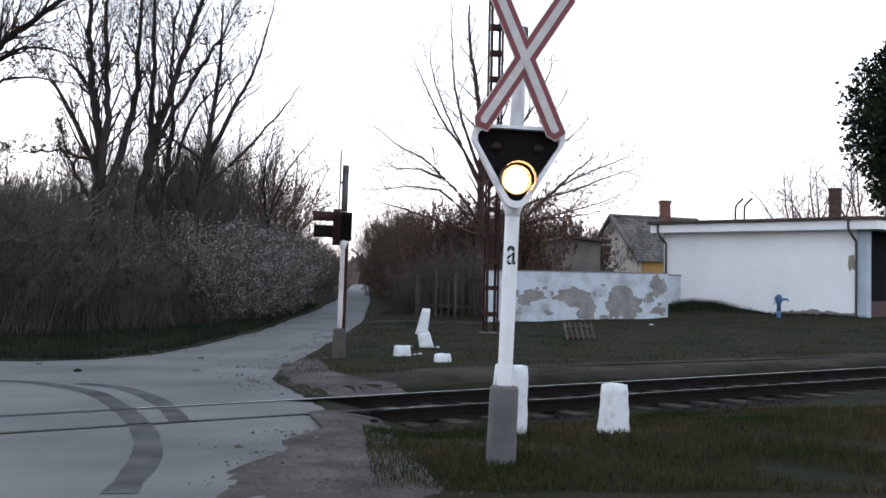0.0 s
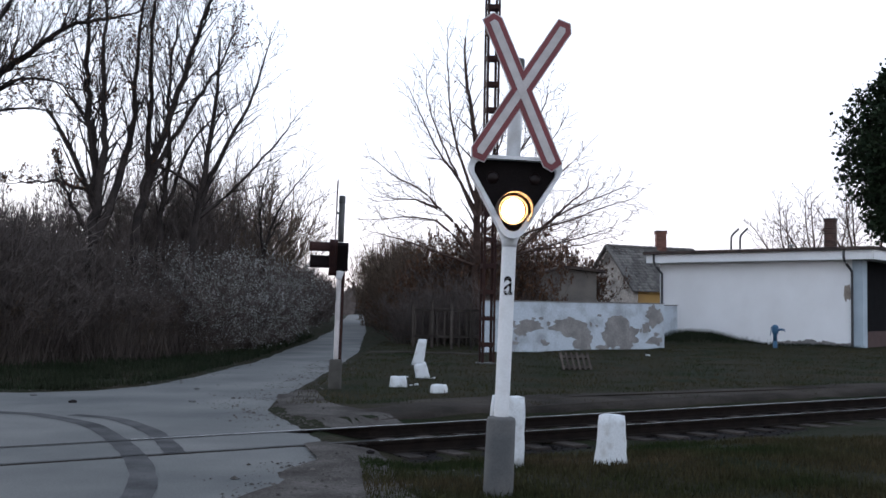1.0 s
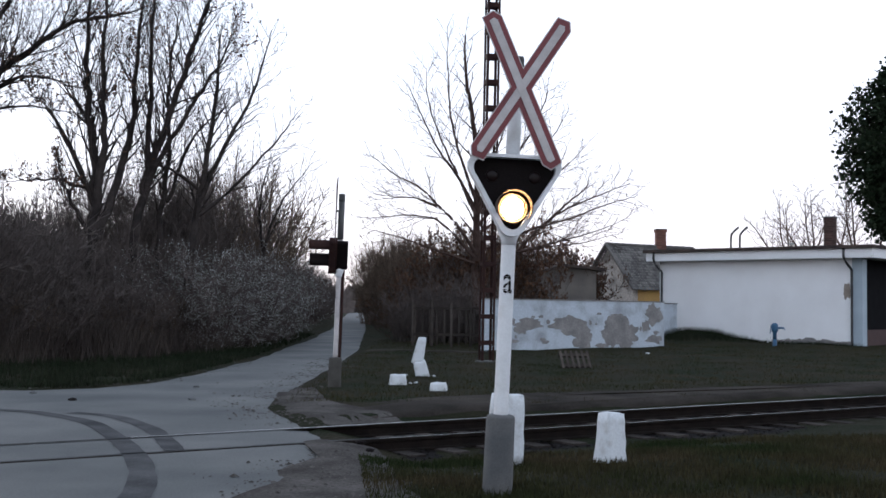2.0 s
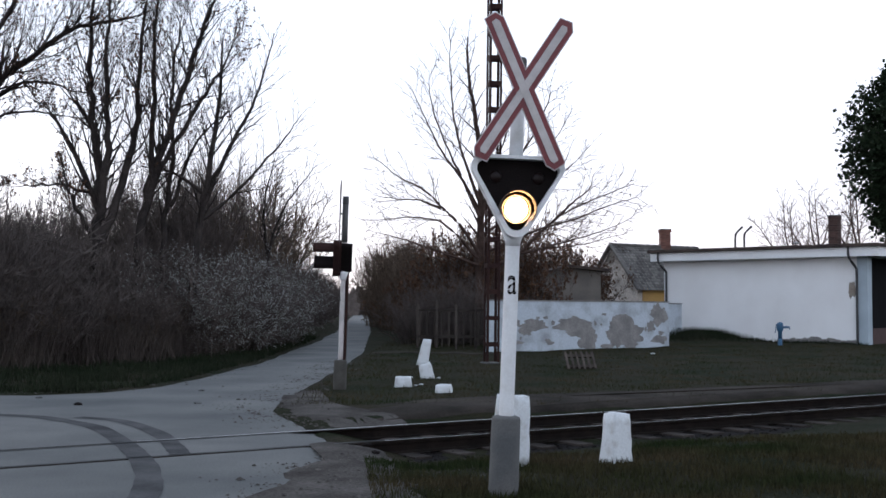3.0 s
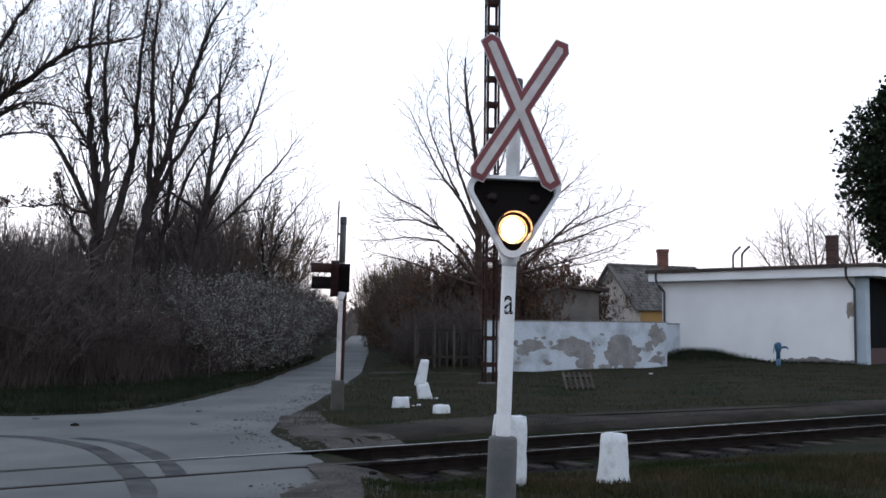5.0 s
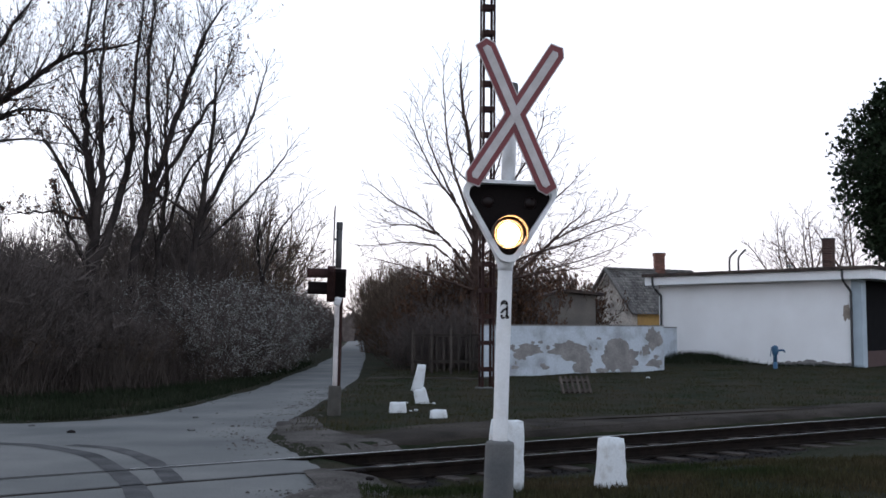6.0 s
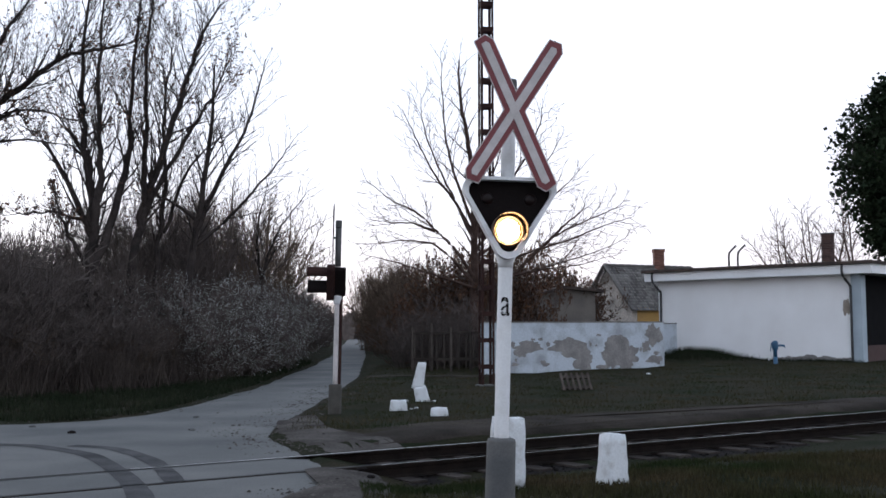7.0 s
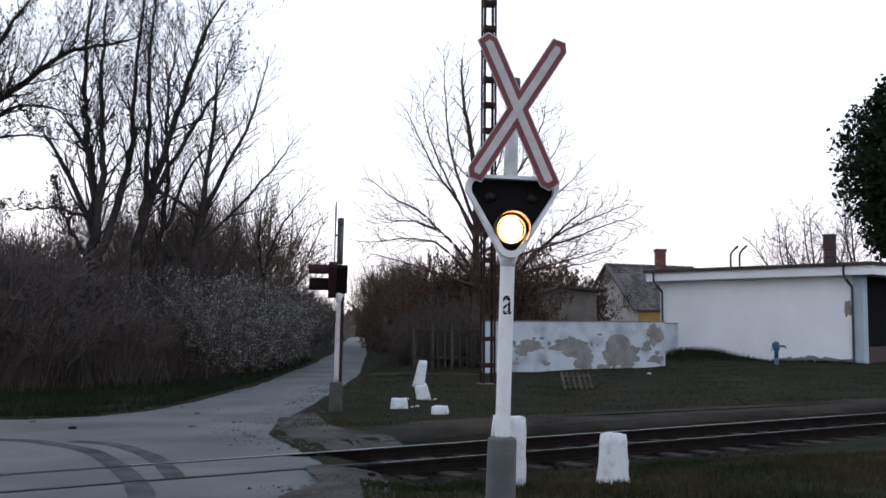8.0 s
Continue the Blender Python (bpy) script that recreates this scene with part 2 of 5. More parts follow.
def slab(outline, y0, y1, hole=None):
    """A plate in the xz plane, from y0 to y1, bounded by outline, open inside hole (of as many points)."""
    bm = bmesh.new()
    o0, o1 = [[bm.verts.new((x, y, z)) for x, z in outline] for y in (y0, y1)]
    k = len(outline)
    for i in range(k):
        bm.faces.new((o0[i], o0[(i + 1) % k], o1[(i + 1) % k], o1[i]))
    if hole:
        h0, h1 = [[bm.verts.new((x, y, z)) for x, z in hole] for y in (y0, y1)]
        for i in range(k):
            j = (i + 1) % k
            bm.faces.new((h0[i], h1[i], h1[j], h0[j]))
            bm.faces.new((o0[i], h0[i], h0[j], o0[j]))
            bm.faces.new((o1[i], o1[j], h1[j], h1[i]))
    else:
        bm.faces.new(o0[::-1])
        bm.faces.new(o1)
    return bm


class Tubes:
    """Gathers tapered tubes into one mesh."""

    def __init__(self):
        self.v, self.f = [], []

    def add(self, pts, radii, sides=5):
        k = len(self.v)
        n = len(pts)
        for i in range(n):
            d = (pts[min(i + 1, n - 1)] - pts[max(i - 1, 0)]).normalized()
            a = d.orthogonal().normalized()
            b = d.cross(a)
            for s in range(sides):
                w = 2 * math.pi * s / sides
                self.v.append(pts[i] + (a * math.cos(w) + b * math.sin(w)) * radii[i])
        for i in range(n - 1):
            for s in range(sides):
                t = (s + 1) % sides
                self.f.append((k + i * sides + s, k + i * sides + t, k + (i + 1) * sides + t, k + (i + 1) * sides + s))

    def leaf(self, p, size, rng, n=2):
        for _ in range(n):
            a = Vector((rng.uniform(-1, 1), rng.uniform(-1, 1), rng.uniform(-1, 1))).normalized() * size
            b = Vector((rng.uniform(-1, 1), rng.uniform(-1, 1), rng.uniform(-1, 1))).normalized() * size * 0.6
            k = len(self.v)
            self.v += [p, p + a * 0.5 + b, p + a, p + a * 0.5 - b]
            self.f.append((k, k + 1, k + 2, k + 3))
            p = p + a

    def mesh(self, name, material, smooth=True):
        return mesh_of(name, self.v, self.f, material, smooth)


def rvec(rng, s=1.0):
    return Vector((rng.gauss(0, s), rng.gauss(0, s), rng.gauss(0, s)))


def smooth_line(pts, steps=5):
    """A Catmull-Rom line through a few points."""
    p = [pts[0] * 2 - pts[1], *pts, pts[-1] * 2 - pts[-2]]
    out = []
    for i in range(1, len(p) - 2):
        for k in range(steps):
            t = k / steps
            a, b, c, d = p[i - 1], p[i], p[i + 1], p[i + 2]
            out.append(0.5 * (2 * b + (c - a) * t + (2 * a - 5 * b + 4 * c - d) * t * t + (3 * b - 3 * c + d - a) * t ** 3))
    return out + [pts[-1]]


def branch(tubes, rng, start, way, length, r, depth, up=0.1, wild=0.12, kids=3, leaf=None, leaf_rate=0.0, leaf_size=0.06, fine=0.0085):
    n = (2, 3, 4, 5)[depth]
    pts, rad, p, d = [start], [r], start, way.normalized()
    for i in range(n):
        d = (d + rvec(rng, wild) + Vector((0, 0, up))).normalized()
        p = p + d * length / n
        pts.append(p)
        rad.append(max(0.65 * fine, r * (1 - 0.7 * (i + 1) / n)))
    tubes.add(pts, rad, 3)
    if depth == 0:
        if leaf is not None and rng.random() < leaf_rate:
            leaf.leaf(pts[-1], leaf_size * rng.uniform(0.6, 1.4), rng)
        return
    for k in range(kids):
        i = rng.randint(1, n) if k else n
        side = rvec(rng).normalized()
        w = (pts[i] - pts[i - 1]).normalized() * 0.8 + side * rng.uniform(0.3, 0.75)
        branch(tubes, rng, pts[i], w, length * rng.uniform(0.42, 0.75), max(fine, rad[i] * rng.uniform(0.5, 0.75)), depth - 1, up, wild, kids, leaf, leaf_rate, leaf_size, fine)


def spray(tubes, rng, line, r0, r1, length, depth, fine, up, step=1.0, leaf=None, leaf_rate=0.0, leaf_size=0.06):
    """Straight side shoots set alternately along a limb, each with shoots of its own."""
    total = sum((b - a).length for a, b in zip(line, line[1:]))
    count = max(2, int(total / (0.34 * step)))
    turn = rng.uniform(0, 6.28)
    for k in range(count):
        f = (k + 0.4 + 0.5 * rng.random()) / count
        g = f * (len(line) - 1)
        i = min(int(g), len(line) - 2)
        p = line[i].lerp(line[i + 1], g - i)
        d = (line[i + 1] - line[i]).normalized()
        a = d.orthogonal().normalized()
        b = d.cross(a)
        turn += 2.4 + rng.uniform(-0.5, 0.5)
        side = a * math.cos(turn) + b * math.sin(turn)
        n = length * rng.uniform(0.45, 1.0) * (1.0 - 0.55 * f)
        w = (d * 0.80 + side * rng.uniform(0.45, 0.8) + Vector((0, 0, up))).normalized()
        m = p + w * n * 0.5
        e = m + (w + rvec(rng, 0.10) + Vector((0, 0, up * 0.6))).normalized() * n * 0.5
        r = max(fine, 0.42 * (r0 + (r1 - r0) * f))
        tubes.add([p, m, e], [r, max(fine * 0.8, r * 0.6), fine * 0.55], 3)
        if leaf is not None and rng.random() < leaf_rate:
            leaf.leaf(e, leaf_size * rng.uniform(0.6, 1.4), rng)
        if depth and n > 0.45:
            spray(tubes, rng, [p.lerp(m, 0.35), m, e], r, fine * 0.6, n * 0.5, depth - 1, fine, up, step, leaf, leaf_rate, leaf_size)


def bare_tree(name, base, stems, seed, label, bark=BARK, twig=BARK, kids=6, every=1, reach=1.0, leaf_mat=None, leaf_rate=0.0, leaf_size=0.07, depth=3, start=0.3, up=0.12, fine=0.0058, shoots=0.0, step=1.0):
    """A leafless tree: stems are rows of (thickness, points), in metres from the base; each bears limbs, branches and twigs."""
    rng = random.Random(seed)
    thing = empty(name, pose(*base), label, "tree")
    crown, leaves = Tubes(), Tubes()
    for r, pts in stems:
        line = smooth_line([Vector(p) for p in pts], 6)
        line = [p + rvec(rng, (0.014 if shoots else 0.035) if 0 < i else 0) for i, p in enumerate(line)]
        n = len(line)
        rad = [r * 0.72 * (1 - 0.85 * i / (n - 1)) for i in range(n)]
        t = Tubes()
        t.add(line, rad, 9)
        part("stem", t.mesh("stem", bark), bark, thing)
        total = sum((b - a).length for a, b in zip(line, line[1:]))
        if shoots:
            first = int(n * start)
            spray(crown, rng, line[first:], rad[first], rad[-1], shoots, 2, fine, up, step, leaves, leaf_rate, leaf_size)
            continue
        for i in range(int(n * start), n, every):
            d = (line[min(i + 1, n - 1)] - line[i - 1]).normalized()
            for _ in range(2 if i < n - 1 else 4):
                side = rvec(rng)
                side.z *= 0.5
                w = d * 0.9 + side.normalized() * rng.uniform(0.4, 0.95)
                far = i / (n - 1)
                branch(crown, rng, line[i], w, reach * total * rng.uniform(0.16, 0.38) * (1.0 - 0.62 * far), rad[i] * 0.3 + 1.4 * fine, depth, up, 0.1, kids, leaves, leaf_rate, leaf_size, fine)
    part("crown", crown.mesh("crown", twig), twig, thing)
    if leaves.v:
        part("foliage", leaves.mesh("foliage", leaf_mat, False), leaf_mat, thing, "few withered leaves")
    return thing


def bush_mesh(seed, height, width, stems, twig, leafy=None, leaf_n=0, leaf_size=0.08, lean=0.35, thick=1.0):
    """The twigs and the leaves or blossom of one shrub."""
    rng = random.Random(seed)
    t, cane, lv = Tubes(), Tubes(), Tubes()
    for _ in range(stems):
        a = rng.uniform(0, 2 * math.pi)
        q = width * 0.32 * math.sqrt(rng.random())
        p = Vector((q * math.cos(a), q * math.sin(a), -0.05))
        d = Vector((math.cos(a) * rng.uniform(0, lean * 2), math.sin(a) * rng.uniform(0, lean * 2), 1)).normalized()
        h = height * rng.uniform(0.55, 1.0)
        line, rr = [p], [rng.uniform(0.004, 0.008)]
        for i in range(4):
            d = (d + rvec(rng, 0.13)).normalized()
            p = p + d * h / 4
            line.append(p)
            rr.append(rr[0] * (1 - 0.22 * (i + 1)))
            for _ in range(5):
                e = p + (d + rvec(rng, 0.6)).normalized() * h * rng.uniform(0.10, 0.22)
                g = e + ((e - p).normalized() + rvec(rng, 0.3) + Vector((0, 0, 0.25))).normalized() * h * rng.uniform(0.06, 0.14)
                t.add([p, e, g], [0.0034 * thick, 0.0024 * thick, 0.0011 * thick], 3)
                for q in (0.45, 0.8):
                    b = p.lerp(e, q)
                    c = b + ((e - p).normalized() + rvec(rng, 0.55)).normalized() * h * rng.uniform(0.05, 0.13)
                    t.add([b, c], [0.0022 * thick, 0.0010 * thick], 3)
                    if leafy and rng.random() < leaf_n:
                        lv.leaf(c, leaf_size * rng.uniform(0.6, 1.3), rng, 4)
                if leafy and rng.random() < leaf_n:
                    for q in (1.0, 0.6, 0.2):
                        lv.leaf(e.lerp(g, q), leaf_size * rng.uniform(0.6, 1.3), rng, 4)
        cane.add(line, rr, 3)
    return cane.mesh("stem", twig), t.mesh("crown", twig), (lv.mesh("foliage", leafy, False) if lv.v else None)


# ---------------------------------------------------------------- ground, road, track
TRACK = Vector((0.8320, 0.5548, 0))       # the way the rails run
ACROSS = Vector((-0.5548, 0.8320, 0))
MID = 12.84                               # distance of the track's middle line from the origin, along ACROSS


def road_sides(y):
    """The left and the right edge of the paved ground at y."""
    ys = (-8, 9, 13.6, 16.2, 18.4, 21, 24.5, 41, 74, 180, 400)
    rs = (-0.1, -0.68, -1.1, -1.9, -2.6, -2.8, -2.75, -2.85, -4.7, -11.6, -27)
    yl = (-8, 20.2, 20.9, 21.8, 23.3, 26, 34.5, 55, 94, 180, 400)
    ls = (-45, -45, -8.6, -6.9, -6.1, -5.8, -5.6, -6.2, -8.4, -14.6, -30)
    return float(np.interp(y, yl, ls)), float(np.interp(y, ys, rs))


def rise(x, y):
    """The ground's height."""
    xl, xr = road_sides(y)
    into = min(x - xl, xr - x)
    z = 0.05 * noise.noise((x * 0.35, y * 0.35, 2)) + 0.03 * noise.noise((x * 1.3, y * 1.3, 5)) + 0.01
    z *= min(1.0, max(0.0, -into / 1.5))
    d = x * ACROSS.x + y * ACROSS.y - MID
    off = min(1.0, max(0.0, -into / 0.8))
    dip = 1.0 - min(1.0, max(0.0, (abs(d) - 1.35) / (0.7 if d > 0 else 2.7)))
    z -= 0.2 * dip * off
    z -= 0.06 * min(1.0, max(0.0, (into + 0.05) / 0.3))
    far = max(0.0, math.hypot(x, y) - 90)
    m = math.exp(-((x - 12.9) / 2.2) ** 2 - ((y - 57) / 2.5) ** 2) * 0.42
    return z + m - min(0.4, far * 0.001)


def ground():
    xs = np.concatenate([-np.geomspace(2500, 42, 14), np.arange(-40, -4, 0.8), np.arange(-4, 14, 0.22), np.arange(14, 42, 0.8), np.geomspace(43, 2500, 14)])
    ys = np.concatenate([-np.geomspace(1500, 12, 10), np.arange(-10, 8, 1.0), np.arange(8, 26, 0.22), np.arange(26, 70, 0.7), np.geomspace(71, 3000, 18)])
    v = [(x, y, rise(x, y)) for y in ys for x in xs]
    n = len(xs)
    f = [(j * n + i, j * n + i + 1, (j + 1) * n + i + 1, (j + 1) * n + i) for j in range(len(ys) - 1) for i in range(n - 1)]
    ob = part("ground", mesh_of("ground", v, f, SOIL, True), SOIL)
    tagged(ob, "rough ground of sparse grass and bare soil", "ground", kind="structure")


def road():
    ys = np.concatenate([np.arange(-8, 8, 0.5), np.arange(8, 24, 0.15), np.arange(24, 80, 0.8), np.geomspace(80, 400, 30)])
    k, v, f = 40, [], []
    for y in ys:
        xl, xr = road_sides(y)
        xr += 0.12 * noise.noise((0, y * 0.6, 7)) + 0.03 * noise.noise((0, y * 3, 3))
        xl += 0.2 * noise.noise((9, y * 0.5, 7))
        for i in range(k + 1):
            x = xl + (xr - xl) * (i / k) ** 0.5
            edge = 0.05 if i in (0, k) else 0.0
            v.append((x, y, 0.0012 * noise.noise((x * 0.7, y * 0.4, 0)) - edge))
    n = k + 1
    for j in range(len(ys) - 1):
        f += [(j * n + i, j * n + i + 1, (j + 1) * n + i + 1, (j + 1) * n + i) for i in range(k)]
    ob = part("road", mesh_of("road", v, f, ASPHALT, True), ASPHALT)
    tagged(ob, "worn grey asphalt road across the level crossing", "road", kind="structure")


def strip(name, pts, width, material, label, z=0.006):
    line = smooth_line([Vector((x, y, z)) for x, y in pts], 8)
    v, f = [], []
    for i, p in enumerate(line):
        d = (line[min(i + 1, len(line) - 1)] - line[max(i - 1, 0)]).normalized()
        s = Vector((-d.y, d.x, 0)) * width / 2 * (1 + 0.18 * noise.noise((i * 0.35, width, 1)))
        v += [p + s, p - s]
        if i:
            f.append((2 * i - 2, 2 * i - 1, 2 * i + 1, 2 * i))
    ob = part(name, mesh_of(name, v, f, material), material)
    tagged(ob, label, "tyre mark", kind="stuff")


def track_pose(s, d, z):
    """A place s metres along the track and d across it, with the x axis along the rails."""
    p = TRACK * s + ACROSS * (MID + d)
    return pose(p.x, p.y, z, 0, 0, math.degrees(math.atan2(TRACK.y, TRACK.x)))


def railway():
    track = empty("railway_track", track_pose(0, 0, 0), "rusty railway track on dark ballast crossing the road", "railway track")
    prof = [(-0.062, -0.16), (0.062, -0.16), (0.062, -0.148), (0.012, -0.13), (0.009, -0.045), (0.034, -0.034), (0.036, -0.006), (0.03, 0.004), (-0.03, 0.004), (-0.036, -0.006), (-0.034, -0.034), (-0.009, -0.045), (-0.012, -0.13), (-0.062, -0.148)]
    s0, s1, k = -70.0, 160.0, len(prof)
    for d in (-0.7525, 0.7525):
        v = [(s, d + a, b) for s in (s0, s1) for a, b in prof]
        f = [(i, (i + 1) % k, k + (i + 1) % k, k + i) for i in range(k)]
        rail = part("rail", mesh_of("rail", v, f, RAIL_SIDE), RAIL_SIDE, track)
        v = [(s, d + a, 0.0075) for s in (4.6 if d > 0 else 7.2, s1) for a in ((-0.02, 0.02) if d > 0 else (-0.026, -0.008))]
        part("running_face", mesh_of("running_face", v, [(0, 1, 3, 2)], RAIL_TOP), RAIL_TOP, rail, "bright worn running face")
        i = -1 if d > 0 else 1
        v = [(s, d + i * a, 0.006) for s in (-30, 7.9) for a in (0.04, 0.10)]
        part("flangeway", mesh_of("flangeway", v, [(0, 1, 3, 2)], TYRE), TYRE, rail, "dark dirt-filled flangeway")
    bm = a_box(-0.12, 0.12, -1.25, 1.25, -0.33, -0.165, 0.015)
    sleeper = part("sleeper", bm, SLEEPER, track, "", at=pose(6.2, 0, 0.01))
    for i in range(1, 75):
        ob = new("sleeper", sleeper.data)
        ob.parent = track
        ob.matrix_basis = pose(6.2 + 0.64 * i, 0.02 * math.sin(i * 7), 0.01, 0, 0, 0.6 * math.sin(i * 3))


def ballast_bed():
    v, f = [], []
    for i, s in enumerate(np.arange(6.3, 90, 0.5)):
        for j in range(13):
            d = -1.95 + 3.9 * j / 12 + 0.08 * noise.noise((s * 2, j, 6))
            p = TRACK * float(s) + ACROSS * (MID + d)
            v.append((p.x, p.y, -0.185 - 0.06 * max(0, abs(d) - 1.4) + 0.012 * noise.noise((s * 3, d * 3, 1)) if 0 < j < 12 else rise(p.x, p.y) - 0.03))
        if i:
            f += [((i - 1) * 13 + j, (i - 1) * 13 + j + 1, i * 13 + j + 1, i * 13 + j) for j in range(12)]
    ob = part("ballast_bed", mesh_of("ballast_bed", v, f, BALLAST, True), BALLAST)
    tagged(ob, "dark ballast bed under the track, rail shade in its colour", "ground", kind="structure")


def stones():
    """Ballast between and beside the sleepers."""
    rng = random.Random(5)
    v, f = [], []
    shape = [(1, 0, 0), (-1, 0, 0), (0, 1, 0), (0, -1, 0), (0, 0, 1), (0, 0, -1)]
    tri = [(0, 2, 4), (2, 1, 4), (1, 3, 4), (3, 0, 4), (2, 0, 5), (1, 2, 5), (3, 1, 5), (0, 3, 5)]
    for _ in range(9000):
        s = 6.4 + 32 * rng.random() ** 1.4
        p = TRACK * s + ACROSS * (MID + rng.uniform(-1.75, 1.75))
        r = rng.uniform(0.018, 0.04)
        e = Euler((rng.uniform(0, 6), rng.uniform(0, 6), rng.uniform(0, 6))).to_matrix()
        k = len(v)
        q = Vector((p.x, p.y, -0.215 + rng.uniform(-0.01, 0.03)))
        v += [q + e @ Vector(c) * r * rng.uniform(0.7, 1.3) for c in shape]
        f += [tuple(k + i for i in t) for t in tri]
    ob = part("ballast", mesh_of("ballast", v, f, BALLAST), BALLAST)
    tagged(ob, "dark ballast stones round the sleepers, rail shade in their colour", "ballast", kind="stuff")


def patch(name, outline, material, label, z, flat=False):
    """A flat, slightly domed patch of soil on the ground."""
    c = Vector((sum(p[0] for p in outline) / len(outline), sum(p[1] for p in outline) / len(outline), 0))
    ring = smooth_line([Vector((x, y, 0)) for x, y in outline] + [Vector((*outline[0], 0))], 6)[:-1]
    v, f, k = [], [], len(ring)
    for j in range(7):
        for i, p in enumerate(ring):
            q = c.lerp(p, j / 6 * (1 + (0.55 if flat else 0.12) * noise.noise((p.x * (3.5 if flat else 1), p.y * (2.5 if flat else 1), 4)))) if j else c
            v.append((q.x, q.y, (0.0 if flat else rise(q.x, q.y)) + (z if j < 6 else -0.05)))
    for j in range(6):
        f += [(j * k + i, j * k + (i + 1) % k, (j + 1) * k + (i + 1) % k, (j + 1) * k + i) for i in range(k)]
    ob = part(name, mesh_of(name, v, f, material, True), material)
    tagged(ob, label, "ground", kind="structure")


def apron(outline, label):
    """Bare dirt that spills from the grass over the edge of the asphalt."""
    c = Vector((sum(p[0] for p in outline) / len(outline), sum(p[1] for p in outline) / len(outline), 0))
    ring = smooth_line([Vector((x, y, 0)) for x, y in outline] + [Vector((*outline[0], 0))], 8)[:-1]
    v, f, k, n = [], [], len(ring), 9
    for j in range(n):
        for p in ring:
            q = c.lerp(p, j / (n - 1) * (1 + 0.16 * noise.noise((p.x * 3, p.y * 3, 4)) + 0.07 * noise.noise((p.x * 9, p.y * 9, 1))))
            xl, xr = road_sides(q.y)
            base = 0.0 if q.x < xr - 0.02 else rise(q.x, q.y)
            v.append((q.x, q.y, base + (0.012 + 0.004 * noise.noise((q.x * 5, q.y * 5, 2)) if j < n - 1 else -0.004)))
    for j in range(n - 1):
        f += [(j * k + i, j * k + (i + 1) % k, (j + 1) * k + (i + 1) % k, (j + 1) * k + i) for i in range(k)]
    ob = part("dirt_patch", mesh_of("dirt_patch", v, f, PALE_DIRT, True), PALE_DIRT)
    tagged(ob, label, "ground", kind="structure")


def grit(count):
    """Small stones strewn along the road's edges and over the dirt beside it."""
    rng = random.Random(15)
    v, f = [], []
    shape = [(1, 0, 0), (-1, 0, 0), (0, 1, 0), (0, -1, 0), (0, 0, 1)]
    tri = [(0, 2, 4), (2, 1, 4), (1, 3, 4), (3, 0, 4)]
    while len(v) < 5 * count:
        y = 8.6 + 26 * rng.random() ** 1.5
        xl, xr = road_sides(y)
        x = (xr + rng.gauss(-0.15, 0.45)) if rng.random() < 0.72 or y < 21 else (xl + rng.gauss(0.15, 0.3))
        d = x * ACROSS.x + y * ACROSS.y - MID
        if abs(d) < 1.2 or noise.noise((x * 1.5, y * 1.5, 8)) < -0.1:
            continue
        z = (0.0 if xl < x < xr else rise(x, y)) + 0.008
        r = rng.uniform(0.008, 0.02) if rng.random() < 0.93 else rng.uniform(0.02, 0.04)
        a, k = rng.uniform(0, 6.28), len(v)
        for c in shape:
            e = r * rng.uniform(0.7, 1.3)
            v.append((x + e * (c[0] * math.cos(a) - c[1] * math.sin(a)), y + e * (c[0] * math.sin(a) + c[1] * math.cos(a)), z + 0.6 * e * c[2]))
        f += [tuple(k + i for i in t) for t in tri]
    ob = part("grit", mesh_of("grit", v, f, GRIT), GRIT)
    tagged(ob, "small pale stones strewn along the road's edges", "gravel", kind="stuff")


def grass(name, count, spread, size, material, label, seed, keep=lambda x, y: True):
    rng = random.Random(seed)
    v, f = [], []
    while len(f) < count:
        x, y = spread(rng)
        if not keep(x, y):
            continue
        if noise.noise((x * 0.8, y * 0.8, 3)) < rng.uniform(-0.5, 0.35):
            continue
        z = rise(x, y) - 0.01
        h = size * rng.uniform(0.5, 1.3)
        a = rng.uniform(0, 6.28)
        w = min(h * 0.10, 0.014)
        k = len(v)
        v += [(x - w * math.cos(a), y - w * math.sin(a), z), (x + w * math.cos(a), y + w * math.sin(a), z), (x + h * rng.uniform(-0.5, 0.5), y + h * rng.uniform(-0.5, 0.5), z + h)]
        f.append((k, k + 1, k + 2))
    ob = part(name, mesh_of(name, v, f, material), material)
    tagged(ob, label, "grass", kind="stuff")


def off_track(x, y):
    d = x * ACROSS.x + y * ACROSS.y - MID
    xl, xr = road_sides(y)
    return abs(d) > 1.9 and not (xl - 0.1 < x < xr + 0.15)


# ---------------------------------------------------------------- crossing signals
def arm_outline(half, w, tip):
    return [(-w, -half + tip), (-w * 0.35, -half), (w, -half + tip * 0.35), (w, half - tip), (w * 0.35, half), (-w, half - tip * 0.35)]


def tri_outline(top, bottom, half, r_low, r_top, n=9):
    """A rounded triangle that points down."""
    def arc(cx, cz, r, a0, a1):
        return [(cx + r * math.cos(radians(a0 + (a1 - a0) * i / n)), cz + r * math.sin(radians(a0 + (a1 - a0) * i / n))) for i in range(n + 1)]
    return arc(half - r_top, top - r_top, r_top, 90, -28) + arc(0, bottom + r_low, r_low, -28, -152) + arc(-half + r_top, top - r_top, r_top, 208, 90)


